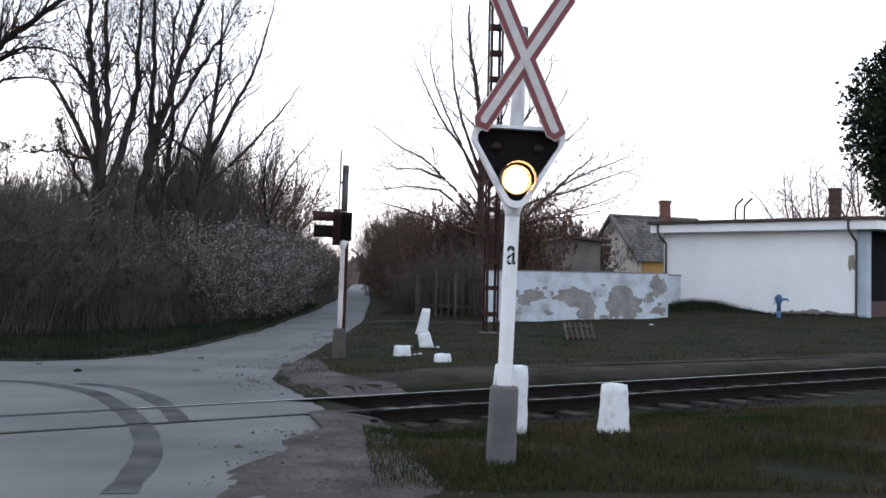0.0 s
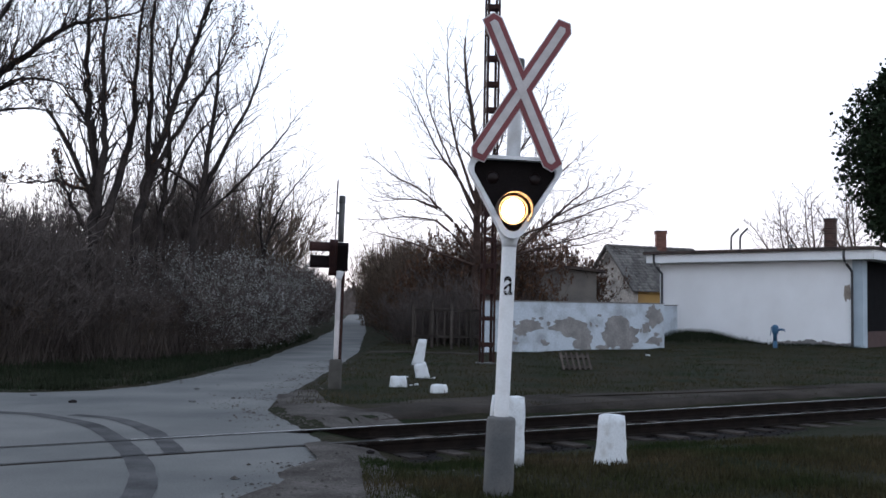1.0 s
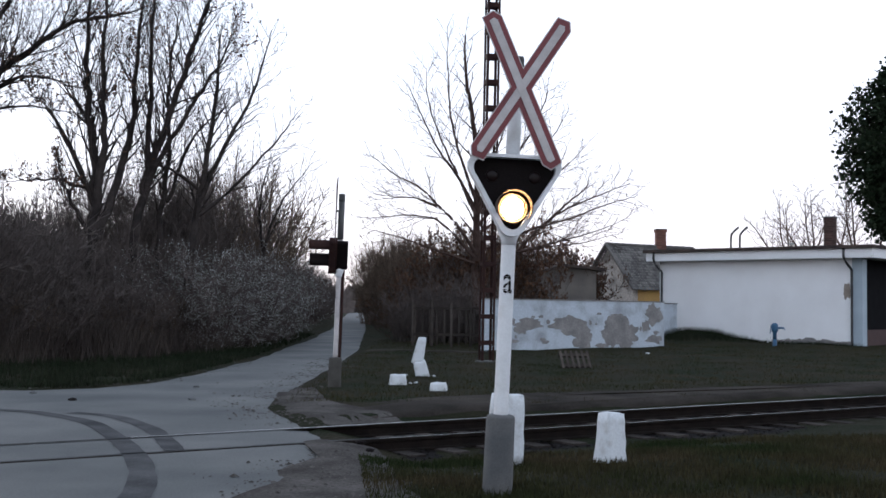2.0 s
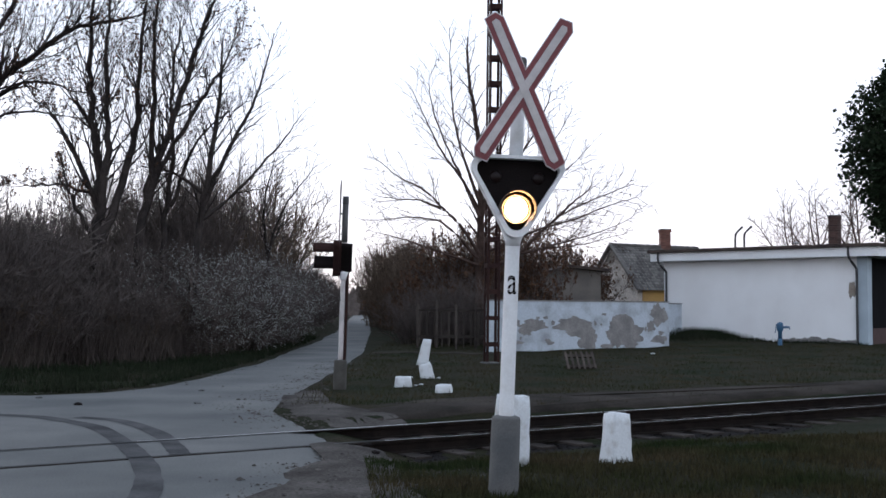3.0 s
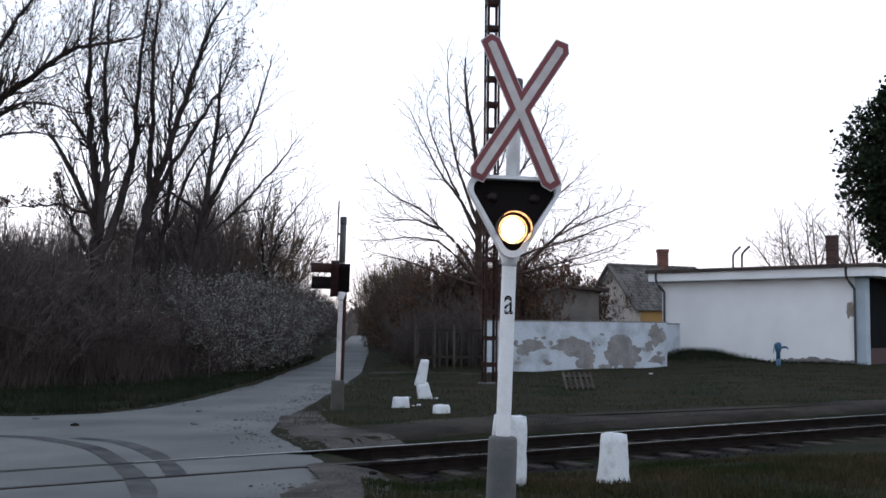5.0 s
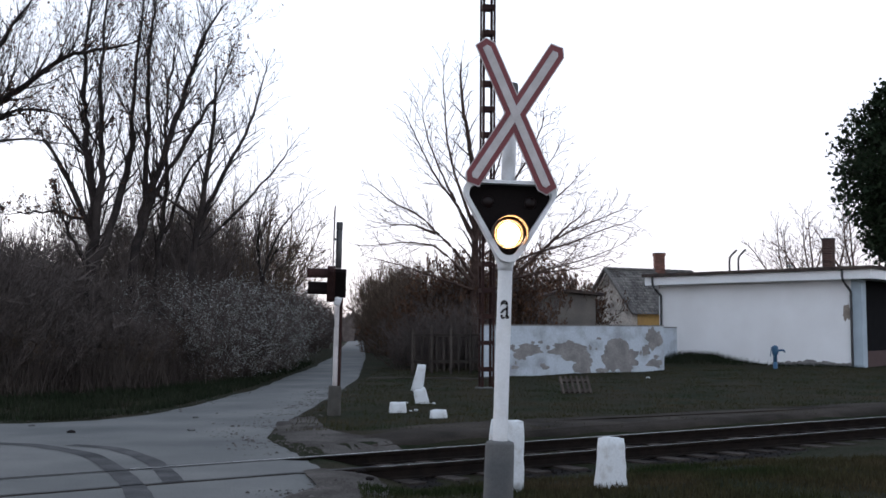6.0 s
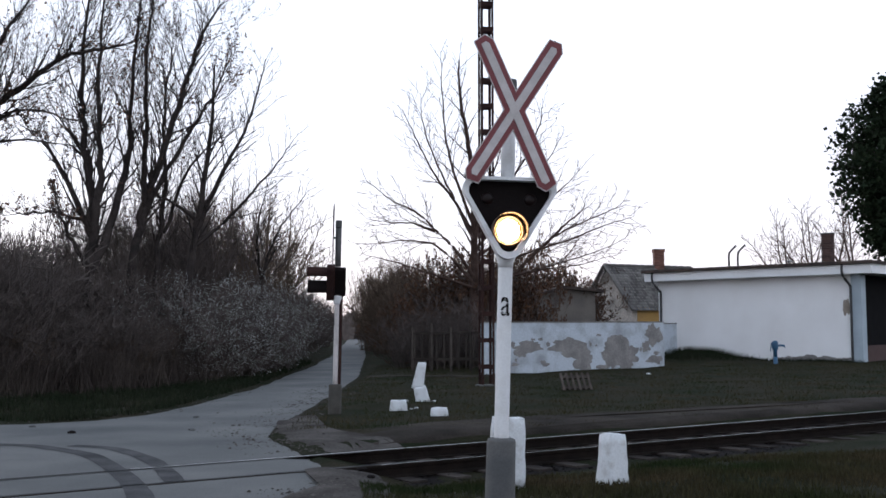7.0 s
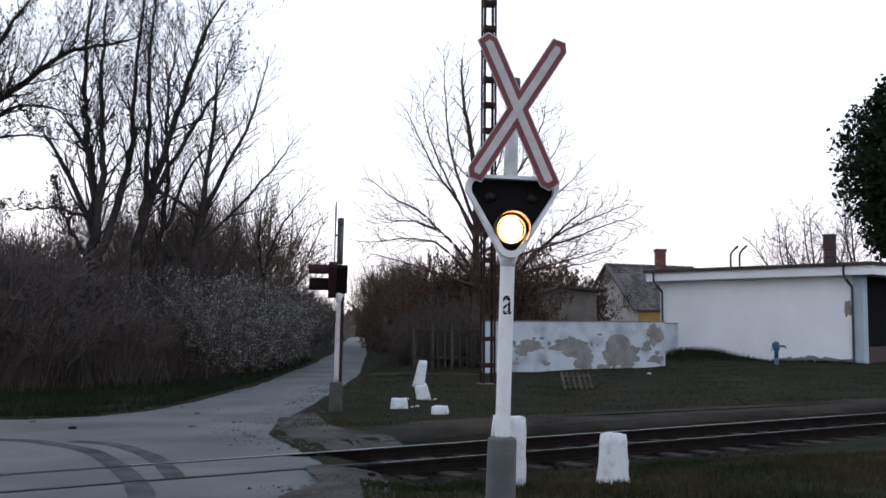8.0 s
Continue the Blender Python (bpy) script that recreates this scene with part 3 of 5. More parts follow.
def tube_y(r, y0, y1, thick=0.0, cx=0.0, cz=0.0, sides=28, a0=0.0, a1=360.0):
    """A tube or rod along y; with an arc from a0 to a1 an open visor."""
    full = a1 - a0 >= 360
    n = sides if full else sides + 1
    an = [radians(a0 + (a1 - a0) * i / sides) for i in range(n)]
    bm = bmesh.new()
    rows = []
    for y in (y0, y1):
        for q in ((r, r - thick) if thick else (r,)):
            rows.append([bm.verts.new((cx + q * math.cos(a), y, cz + q * math.sin(a))) for a in an])
    pairs = [(0, 1), (1, 3), (3, 2), (2, 0)] if thick else [(0, 1)]
    for a, b in pairs:
        for i in range(sides):
            j = (i + 1) % n
            bm.faces.new((rows[a][i], rows[a][j], rows[b][j], rows[b][i]))
    if not thick:
        bm.faces.new(rows[0])
        bm.faces.new(rows[1])
    return bm


def letter(parent, text, height, r, z):
    """A painted letter that lies round a pole of radius r."""
    cu = bpy.data.curves.new("letter", "FONT")
    cu.body, cu.size, cu.align_x, cu.offset = text, height * 1.75, "CENTER", 0.0015
    tmp = new("letter", cu)
    me = bpy.data.meshes.new_from_object(tmp)
    bpy.data.objects.remove(tmp)
    bm = bmesh.new()
    bm.from_mesh(me)
    bmesh.ops.triangulate(bm, faces=bm.faces)
    bmesh.ops.subdivide_edges(bm, edges=bm.edges, cuts=4)
    us, ws = [v.co.x for v in bm.verts], [v.co.y for v in bm.verts]

    def bridge(f):
        """Where the stencil's bridges leave the paint open."""
        c = f.calc_center_median()
        u, w = (c.x - min(us)) / (max(us) - min(us)), (c.y - min(ws)) / (max(ws) - min(ws))
        return (u > 0.5 and 0.66 < w < 0.73) or (u < 0.5 and 0.22 < w < 0.30) or (0.42 < u < 0.52 and (w < 0.3 or 0.45 < w < 0.62))

    bmesh.ops.delete(bm, geom=[f for f in bm.faces if bridge(f)], context="FACES")
    for v in bm.verts:
        u, w = v.co.x * 0.6, v.co.y
        v.co = Vector(((r + 0.002) * math.sin(u / r), -(r + 0.002) * math.cos(u / r), z + w))
    part("letter", bm, BLACK, parent, "black stencilled letter a")


def crossing_signal(m, label, lit):
    sig = empty("crossing_signal", m, label, "crossing signal", "signals at the level crossing")
    top = 0.0 if lit else 0.11
    part("concrete_socket", lathe([(0.135, -0.3), (0.133, 0.1), (0.128, 0.665 - top), (0.12, 0.69 - top), (0.09, 0.70 - top), (0.075, 0.70 - top)]), CONCRETE if lit else OLD_CONCRETE, sig, "grey concrete socket" if lit else "dark weathered concrete socket", True)
    pole = part("pole", lathe([(r * (1.0 if lit else 0.8), z) for r, z in ((0.066, 0.5), (0.066, 0.74), (0.0655, 1.5), (0.064, 2.4), (0.063, 2.96))]), POLE_WHITE if lit else SIGN_WHITE, sig, "white painted steel pole", True)
    # the unlit signal's upper pole is coloured grey for its backlit shade
    part("upper_pole", lathe([(0.063, 2.96), (0.0625, 3.3), (0.062, 3.74)]), POLE_WHITE if lit else CONCRETE, pole, "" if lit else "upper pole with its backlit shade as grey colour", True)
    part("cap", lathe([(0.064, 3.735), (0.066, 3.76), (0.066, 3.875), (0.06, 3.895), (0.02, 3.9)]), CONCRETE, pole, "grey weathered pole cap", True)
    letter(pole, "a", 0.20, 0.066 if lit else 0.053, 1.775)
    # board and housing
    out = tri_outline(2.985, 2.265, 0.412, 0.125, 0.10)
    inn = tri_outline(2.955, 2.325, 0.362, 0.09, 0.095)
    edge = POLE_WHITE if lit else MAST_PAINT
    board = part("backboard", slab(out, -0.10, -0.06), edge, sig, "white rounded triangular backboard" if lit else "dark weathered triangular backboard")
    part("rim", slab(out, -0.22, -0.102, inn), edge, board)
    part("black_panel", slab(inn, -0.118, -0.104), BLACK, board, "matt black lamp panel")
    part("rear_housing", slab(tri_outline(2.93, 2.36, 0.30, 0.08, 0.06), -0.058, 0.16), BLACK, board, "dark rear housing")
    part("neck", lathe([(0.067, 2.2), (0.07, 2.24), (0.10, 2.32), (0.10, 2.36)]), POLE_WHITE, pole, "", True)
    for x in (-0.19, 0.19):
        lamp = part("red_lamp", dome(0.055, x, -0.125, 2.80), LENS_DARK, sig, "unlit dark red lamp", True)
        if not lit:
            part("visor", tube_y(0.135, -0.62, -0.12, 0.008, x, 2.80, 24, -15, 195), MAST_PAINT, lamp, "black sheet visor")
    lamp = part("flashing_lamp", tube_y(0.138, -0.165, -0.12, 0.028, 0, 2.515), BLACK, sig, "amber flashing lamp")
    part("visor", tube_y(0.158, -0.32 if lit else -0.6, -0.12, 0.006, 0.004, 2.515, 32, -40, 200), VISOR_BLACK if lit else BLACK, lamp, "black sheet visor")
    if not lit:
        part("lens", tube_y(0.10, -0.15, -0.125, 0, 0, 2.515), LENS_DARK, lamp, "unlit lens")
        return sig, None
    # added ring: catches the bulb's light to widen it like glare
    part("glare_ring", ring_y(0.107, -0.168, 0.130, -0.200, 0.004), GLARE_AMBER, lamp, "amber ring added for the lamp's glare", True, pose(0, 0, 2.515))
    part("bulb", bulb_mesh(), BULB, lamp, "glowing bulb and reflector", True, pose(0, -0.165, 2.515))
    # added drum, glowing by itself, that hides the bulb to make the flashing
    drum = part("dim_lens_drum", drum_mesh(), AMBER, lamp, "added turning drum that glows as the dim ribbed amber lens", False, pose(0, -0.165, 2.515))
    return sig, drum


def ring_y(r0, y0, r1, y1, t, sides=32):
    """A flared ring along y."""
    bm = bmesh.new()
    rows = [[bm.verts.new((r * math.cos(2 * math.pi * i / sides), y, r * math.sin(2 * math.pi * i / sides))) for i in range(sides)] for r, y in ((r0, y0), (r1, y1), (r1 + t, y1), (r0 + t, y0))]
    for a, b in zip(rows, rows[1:] + rows[:1]):
        for i in range(sides):
            bm.faces.new((a[i], a[(i + 1) % sides], b[(i + 1) % sides], b[i]))
    return bm


def a_dark_pipe():
    """An added dark pipe up the back of a pole to the housing, for the pole's dark half."""
    t = Tubes()
    t.add(smooth_line([Vector((0, 0.075, 0.4)), Vector((0, 0.077, 1.4)), Vector((0, 0.076, 2.1)), Vector((0, 0.09, 2.5))], 3), [0.036] * 10, 8)
    return t.mesh("dark_half_pipe", MAST_PAINT)


def dome(r, x, y, z):
    """A convex lens that looks along -y."""
    bm = bmesh.new()
    bmesh.ops.create_uvsphere(bm, u_segments=20, v_segments=12, radius=r)
    for v in bm.verts:
        v.co = Vector((v.co.x + x, v.co.y * 0.35 + y, v.co.z + z))
    return bm


def bulb_mesh():
    bm = bmesh.new()
    bmesh.ops.create_uvsphere(bm, u_segments=24, v_segments=14, radius=0.100)
    for v in bm.verts:
        v.co.y *= 0.33
    return bm


def drum_mesh():
    """Half a ribbed drum, added to dim the lamp, which stands before the bulb or behind it as it turns."""
    bm = bmesh.new()
    n, k = 24, 10
    rows = []
    for j in range(k + 1):
        b = radians(-90 + 180 * j / k)
        row = []
        for i in range(n + 1):
            a = radians(166 + 208 * i / n)
            r = 0.1025 * (1 + (0.02 if i % 2 else 0))
            row.append(bm.verts.new((r * math.cos(a) * math.cos(b), 0.36 * r * math.sin(a) * math.cos(b) - 0.0, r * math.sin(b))))
        rows.append(row)
    for a, b in zip(rows, rows[1:]):
        for i in range(n):
            bm.faces.new((a[i], a[i + 1], b[i + 1], b[i]))
    bmesh.ops.remove_doubles(bm, verts=bm.verts, dist=0.0005)
    return bm


def crossbuck(parent, metal, near=0.0):
    """The cross of two red-edged boards on a bracket before the pole."""
    part("cross_bracket", a_box(-0.02, 0.02, -0.285 + near, -0.05, 3.52, 3.56, 0.004), metal, parent, "small steel bracket")
    for turn, x, y, z, half, lift in ((-25.0, 0.022, -0.300, 3.54, 0.745, 0.012), (31.3, 0.012, -0.296, 3.555, 0.735, 0.014)):
        m = pose(x, y + near, z, 0, turn, 0)
        arm = part("cross_board", slab(arm_outline(half, 0.085, 0.07), 0, 0.012), metal, parent, "pale edge of a warning board", at=m)
        part("red_border", slab(arm_outline(half - 0.01, 0.077, 0.066), -0.0045, -0.001), SIGN_RED, arm, "faded red border")
        part("white_stripe", slab(arm_outline(half - 0.065, 0.034, 0.03), -lift, -0.005), SIGN_WHITE, arm, "greyish white stripe")


# ---------------------------------------------------------------- marker stones
def marker(m, w, d, h, top, label, seed, name="marker_stone"):
    """A limewashed concrete block that narrows towards a rounded, chipped top."""
    rng = random.Random(seed)
    bm = bmesh.new()
    bmesh.ops.create_cube(bm, size=1.0)
    bmesh.ops.subdivide_edges(bm, edges=bm.edges, cuts=5, use_grid_fill=True)
    bmesh.ops.bevel(bm, geom=[e for e in bm.edges if e.is_boundary], offset=0.02)
    for v in bm.verts:
        z = v.co.z + 0.5
        s = 1 + (top - 1) * z
        rx, ry = v.co.x, v.co.y
        q = (abs(rx * 2) ** 12 + abs(ry * 2) ** 12 + abs(max(0, v.co.z) * 2) ** 12) ** 0.0833
        k = 1 / max(1.0, q)
        v.co = Vector((rx * k * w * s, ry * k * d * s, z * h - (0.05 * h * (1 - k))))
        v.co += v.co.normalized() * 0.02 * noise.noise(v.co * 9 + Vector((seed, 0, 0))) + rvec(rng, 0.0018)
    ob = part(name, bm, LIME, None, "", True, m)
    return tagged(ob, label, "marker stone", "limewashed stones by the crossing")


# ---------------------------------------------------------------- mast
def lattice_mast(m, height):
    mast = empty("lattice_mast", m, "tall dark red steel lattice mast beside the wall", "mast")
    h = 0.19
    part("footing", a_box(-0.28, 0.28, -0.28, 0.28, -0.4, 0.04, 0.02), CONCRETE, mast, "concrete footing")
    for sx in (-1, 1):
        for sy in (-1, 1):
            bm = a_box(sx * h - 0.008, sx * h + 0.008, sy * h - 0.06 * (sy > 0), sy * h + 0.06 * (sy < 0), 0.02, height)
            box(bm, sx * h - 0.06 * (sx > 0), sx * h + 0.06 * (sx < 0), sy * h - 0.012, sy * h + 0.012, 0.02, height)
            part("leg", bm, MAST_PAINT, mast)
    z = 0.5
    while z < height:
        for s in (-1, 1):
            part("batten", a_box(-h, h, s * h - 0.01, s * h + 0.01, z, z + 0.13), MAST_PAINT, mast)
            part("batten", a_box(s * h - 0.01, s * h + 0.01, -h, h, z, z + 0.13), MAST_PAINT, mast)
        z += 0.78


# ---------------------------------------------------------------- buildings
def brick_stack(x, y, z0, z1, w, parent, label, material, head):
    """A chimney of brick courses with a wider head."""
    ch = part("chimney", a_box(x - w / 2 + 0.01, x + w / 2 - 0.01, y - w / 2 + 0.01, y + w / 2 - 0.01, z0, z1), MORTAR, parent, label)
    bw, bh = 0.25, 0.085
    data = mesh_of("brick", *cuboid(0.24, 0.06, 0.072), material)
    z = z0
    row = 0
    while z < z1 - 0.02:
        grow = head if z > z1 - 0.22 else 0.0
        q = w / 2 + grow
        for side in range(4):
            n = max(1, int((2 * q) / bw))
            for i in range(n):
                u = -q + (i + 0.5) * 2 * q / n + (0.04 if row % 2 else -0.04)
                ob = new("brick", data)
                ob.parent = ch
                ob.matrix_basis = pose(x, y, z + 0.04, 0, 0, 90 * side) @ pose(u, -q + 0.02, 0) @ Matrix.Diagonal((2 * q / n / 0.25, 1, 1, 1))
        z += bh
        row += 1
    part("chimney_cap", a_box(x - w / 2 - 0.07, x + w / 2 + 0.07, y - w / 2 - 0.07, y + w / 2 + 0.07, z1, z1 + 0.06, 0.015), CONCRETE, ch)


def cuboid(a, b, c):
    v = [(x * a / 2, y * b / 2, z * c / 2) for z in (-1, 1) for y in (-1, 1) for x in (-1, 1)]
    return v, [(0, 2, 3, 1), (4, 5, 7, 6), (0, 1, 5, 4), (2, 6, 7, 3), (0, 4, 6, 2), (1, 3, 7, 5)]


def depot():
    """The flat-roofed white building; its long wall runs along local -x, the open bay is on the x = 0 end."""
    b = empty("depot_building", pose(20.0, 52.9, 0, 0, 0, -41.0), "white plastered flat-roofed depot with an open dark bay", "building")
    L, W, H = 10.9, 8.0, 4.15
    part("long_wall", a_box(-L, -0.60, 0, 0.3, -0.3, H, 0.0), PLASTER, b, "white plaster wall, stained at its foot")
    part("back_wall", a_box(-L, 0, W - 0.3, W, -0.3, H), PLASTER, b)
    part("end_wall", a_box(-L, -L + 0.3, 0.3, W - 0.3, -0.3, H), PLASTER, b)
    part("corner_pillar", a_box(-0.60, -0.12, -0.03, 0.55, -0.3, H, 0.01), BLUE_GREY, b, "blue-grey corner pillar")
    # added sheet: the bay's inner shade put into its near-black colour
    part("bay_shade_back", a_box(-3.2, -3.0, 0.3, W - 0.3, -0.3, H), BAY_SHADE, b, "near-black sheet for the shade deep in the bay")
    part("bay_parapet", a_box(-0.35, -0.17, 0.55, W - 0.3, -0.3, 0.75), PARAPET, b, "dark red parapet of the bay")
    # a second added sheet close behind the opening, again only the bay's shade
    part("bay_shade_front", a_box(-0.75, -0.65, 0.55, W - 0.6, -0.3, H), BAY_SHADE, b, "near-black sheet for the shade at the bay's mouth")
    part("far_pillar", a_box(-0.35, 0.0, W - 0.6, W - 0.3, -0.3, H), PLASTER, b)
    part("roof_slab", a_box(-L - 0.45, 0.5, -0.5, W + 0.3, H, H + 0.1), PLASTER, b, "pale soffit slab")
    part("fascia", a_box(-L - 0.5, 0.55, -0.58, -0.5, H - 0.02, H + 0.42), PLASTER, b, "white fascia board")
    part("fascia", a_box(0.5, 0.58, -0.5, W + 0.3, H - 0.02, H + 0.42), PLASTER, b)
    roof = part("roof", a_box(-L - 0.62, 0.68, -0.72, W + 0.4, H + 0.42, H + 0.58, 0.02), ROOF_EDGE, b, "dark tar roof with worn edge")
    for x, low in ((-L - 0.02, 0.0), (-0.78, 0.0)):
        t = Tubes()
        pts = [Vector((x, -0.62, H + 0.44)), Vector((x, -0.62, H + 0.05)), Vector((x + 0.05, -0.45, H - 0.22)), Vector((x + 0.16, -0.09, H - 0.55)), Vector((x + 0.18, -0.08, H - 0.9)), Vector((x + 0.18, -0.08, low))]
        t.add(smooth_line(pts, 3), [0.06] * 16, 8)
        part("drainpipe", t.mesh("drainpipe", PIPE_DARK), PIPE_DARK, b, "dark metal drainpipe")
    for x in (-7.4, -6.9):
        t = Tubes()
        t.add(smooth_line([Vector((x, 1.2, H + 0.5)), Vector((x, 1.2, H + 1.2)), Vector((x + 0.08, 1.2, H + 1.45)), Vector((x + 0.42, 1.2, H + 1.75))], 4), [0.055] * 13, 6)
        part("vent_pipe", t.mesh("vent_pipe", PIPE_DARK), PIPE_DARK, b, "bent thin vent pipe")
    bm = lathe([(0.05, H + 0.5), (0.05, H + 0.85), (0.2, H + 0.86), (0.2, H + 0.9), (0.02, H + 0.95)], 12)
    bmesh.ops.translate(bm, verts=bm.verts, vec=(-4.7, 2.5, 0))
    part("roof_vent", bm, PIPE_DARK, b)
    blotch("bare_patch", b, -0.84, 2.6, 0.17, 0.40, 11, -0.004, TAN)
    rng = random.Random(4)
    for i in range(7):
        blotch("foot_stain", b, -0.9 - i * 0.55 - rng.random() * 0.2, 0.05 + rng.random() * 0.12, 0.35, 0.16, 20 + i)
    brick_stack(-2.45, 2.0, H + 0.5, H + 2.1, 0.44, b, "dark sooty brick chimney", SOOTY_BRICK, 0.015)


def blotch(name, parent, x, z, rx, rz, seed, y=-0.004, material=None):
    """A place where the plaster has fallen: a thin irregular patch of bare render."""
    k = 40
    v, f = [(x, y, z)], []
    for i in range(k):
        a = 2 * math.pi * i / k
        r = 1 + 0.6 * noise.noise((math.cos(a) * 1.5, math.sin(a) * 1.5, seed * 3.1)) + 0.3 * noise.noise((math.cos(a) * 5, math.sin(a) * 5, seed * 1.7))
        v.append((x + rx * r * math.cos(a), y, z + rz * r * math.sin(a)))
    for i in range(k):
        f.append((0, 1 + i, 1 + (i + 1) % k))
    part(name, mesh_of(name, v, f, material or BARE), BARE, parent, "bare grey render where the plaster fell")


def garden_wall():
    """The peeling wall from the mast to the depot."""
    ang = math.degrees(math.atan2(48.64 - 41.78, 9.72 - 1.73))
    w = empty("garden_wall", pose(1.73, 41.78, 0, 0, 0, ang), "low whitewashed wall with large bare peeling patches", "wall")
    L = math.hypot(7.99, 6.86)
    part("wall_body", a_box(0, L, 0, 0.25, -0.3, 1.9), WHITEWASH, w, "dirty whitewashed plaster")
    part("coping", a_box(-0.02, L + 0.02, -0.02, 0.27, 1.902, 1.95), BARE, w, "thin grey coping")
    for i, (x, z, rx, rz) in enumerate(((2.3, 1.0, 0.75, 0.22), (1.9, 0.8, 0.35, 0.2), (4.5, 1.0, 0.95, 0.3), (4.9, 0.8, 0.8, 0.32), (5.4, 0.35, 0.55, 0.36), (7.3, 0.85, 0.75, 0.62), (8.0, 0.5, 0.85, 0.5), (7.0, 0.6, 0.5, 0.3), (9.85, 1.4, 0.55, 0.5), (9.9, 0.35, 0.45, 0.2), (3.2, 0.3, 0.2, 0.08), (6.6, 0.12, 0.4, 0.1), (9.3, 0.9, 0.3, 0.25))):
        blotch("bare_patch", w, x, z, rx, rz, 40 + i, -0.004 - 0.001 * i)
    rng = random.Random(14)
    for i in range(18):
        blotch("bare_patch", w, rng.uniform(0.4, 10.2), rng.uniform(0.1, 1.5) ** 1.2, rng.uniform(0.05, 0.2), rng.uniform(0.04, 0.12), 70 + i, -0.003)
    e = new("garden_wall")
    e.matrix_basis = pose(11.55, 57.0, 0, 0, 0, 36)
    tagged(e, "short set-back whitewashed wall beside the depot", "wall")
    part("wall_body", a_box(-0.6, 0.72, 0, 0.25, -0.3, 1.87), WHITEWASH, e)
    part("coping", a_box(-0.62, 0.74, -0.02, 0.27, 1.872, 1.92), CONCRETE, e)


def house():
    """The tiled house behind the depot, gable end to the road."""
    h = empty("old_house", pose(11.2, 74, 0, 0, 0, 0), "old house with grey tiled roof and stained gable", "house")
    ridge, eave, half, L = 5.75, 3.05, 2.3, 7.5
    # the gable is seen obliquely, the ridge runs to the right and away
    m = pose(0, 0, 0, 0, 0, 32)
    bm = bmesh.new()
    pr = [(-half, -0.3), (half, -0.3), (half, eave), (0, ridge - 0.1), (-half, eave)]
    a = [bm.verts.new(m @ Vector((0, y, z))) for y, z in pr]
    c = [bm.verts.new(m @ Vector((L, y, z))) for y, z in pr]
    bm.faces.new(a)
    bm.faces.new(c[::-1])
    for i in range(5):
        bm.faces.new((a[i], c[i], c[(i + 1) % 5], a[(i + 1) % 5]))
    part("wall", bm, GABLE, h, "pale plaster with dark damp stains")
    part("yellow_band", a_box(0.4, L, -half - 0.03, -half - 0.005, 1.0, eave - 0.02, 0, m), YELLOW, h, "ochre yellow side wall")
    for s in (-1, 1):
        n, k = 16, 26
        v, f = [], []
        for j in range(n):
            for i in range(k):
                t0, t1 = j / n, (j + 1.25) / n
                x0, x1 = -0.3 + (L + 0.5) * i / k, -0.3 + (L + 0.5) * (i + 0.96) / k
                y0, y1 = s * (half + 0.35) * (1 - t0), s * (half + 0.35) * (1 - t1)
                z0, z1 = eave - 0.25 + (ridge - eave + 0.3) * t0, eave - 0.25 + (ridge - eave + 0.3) * t1
                q = len(v)
                up = 0.05
                v += [m @ Vector(p) for p in ((x0, y0, z0 + up), (x1, y0, z0 + up), (x1, y1, z1), (x0, y1, z1), (x0, y0, z0), (x1, y0, z0))]
                f += [(q, q + 1, q + 2, q + 3), (q + 4, q + 5, q + 1, q)]
        part("roof", mesh_of("roof", v, f, TILE), TILE, h, "grey tiled roof slope")
    for q in (-1, 1):
        t = Tubes()
        t.add([m @ Vector((-0.33, 0, ridge + 0.08)), m @ Vector((-0.33, q * (half + 0.4), eave - 0.22))], [0.1, 0.1], 4)
        part("barge_board", t.mesh("barge_board", TILE), TILE, h)
    t = Tubes()
    t.add([m @ Vector((-0.3 + i * 0.3, 0, ridge + 0.05 + (0.02 if i % 2 else 0))) for i in range(27)], [0.12] * 27, 7)
    part("ridge_tiles", t.mesh("ridge_tiles", TILE), TILE, h)
    p = m @ Vector((4.5, 0, 0))
    brick_stack(p.x, p.y, ridge - 0.4, ridge + 1.2, 0.62, h, "red brick chimney", BRICK, 0.05)


def shed():
    s = empty("shed", pose(4.5, 60, 0, 0, 0, 8), "weathered dark shed with a low pitched roof", "shed")
    part("wall", slab([(0, -0.3), (4, -0.3), (4, 3.61), (2.2, 3.79), (0, 3.18)], 0, 3.0), SHED_WALL, s)
    bm = bmesh.new()
    pr = [(-0.5, 3.2), (2.2, 3.95), (4.4, 3.75), (4.4, 3.6), (2.2, 3.80), (-0.5, 3.05)]
    a = [bm.verts.new((x, -0.4, z)) for x, z in pr]
    c = [bm.verts.new((x, 3.3, z)) for x, z in pr]
    bm.faces.new(a)
    bm.faces.new(c[::-1])
    for i in range(6):
        bm.faces.new((a[i], c[i], c[(i + 1) % 6], a[(i + 1) % 6]))
    part("roof", bm, ROOF_EDGE, s, "dark sagging roof")


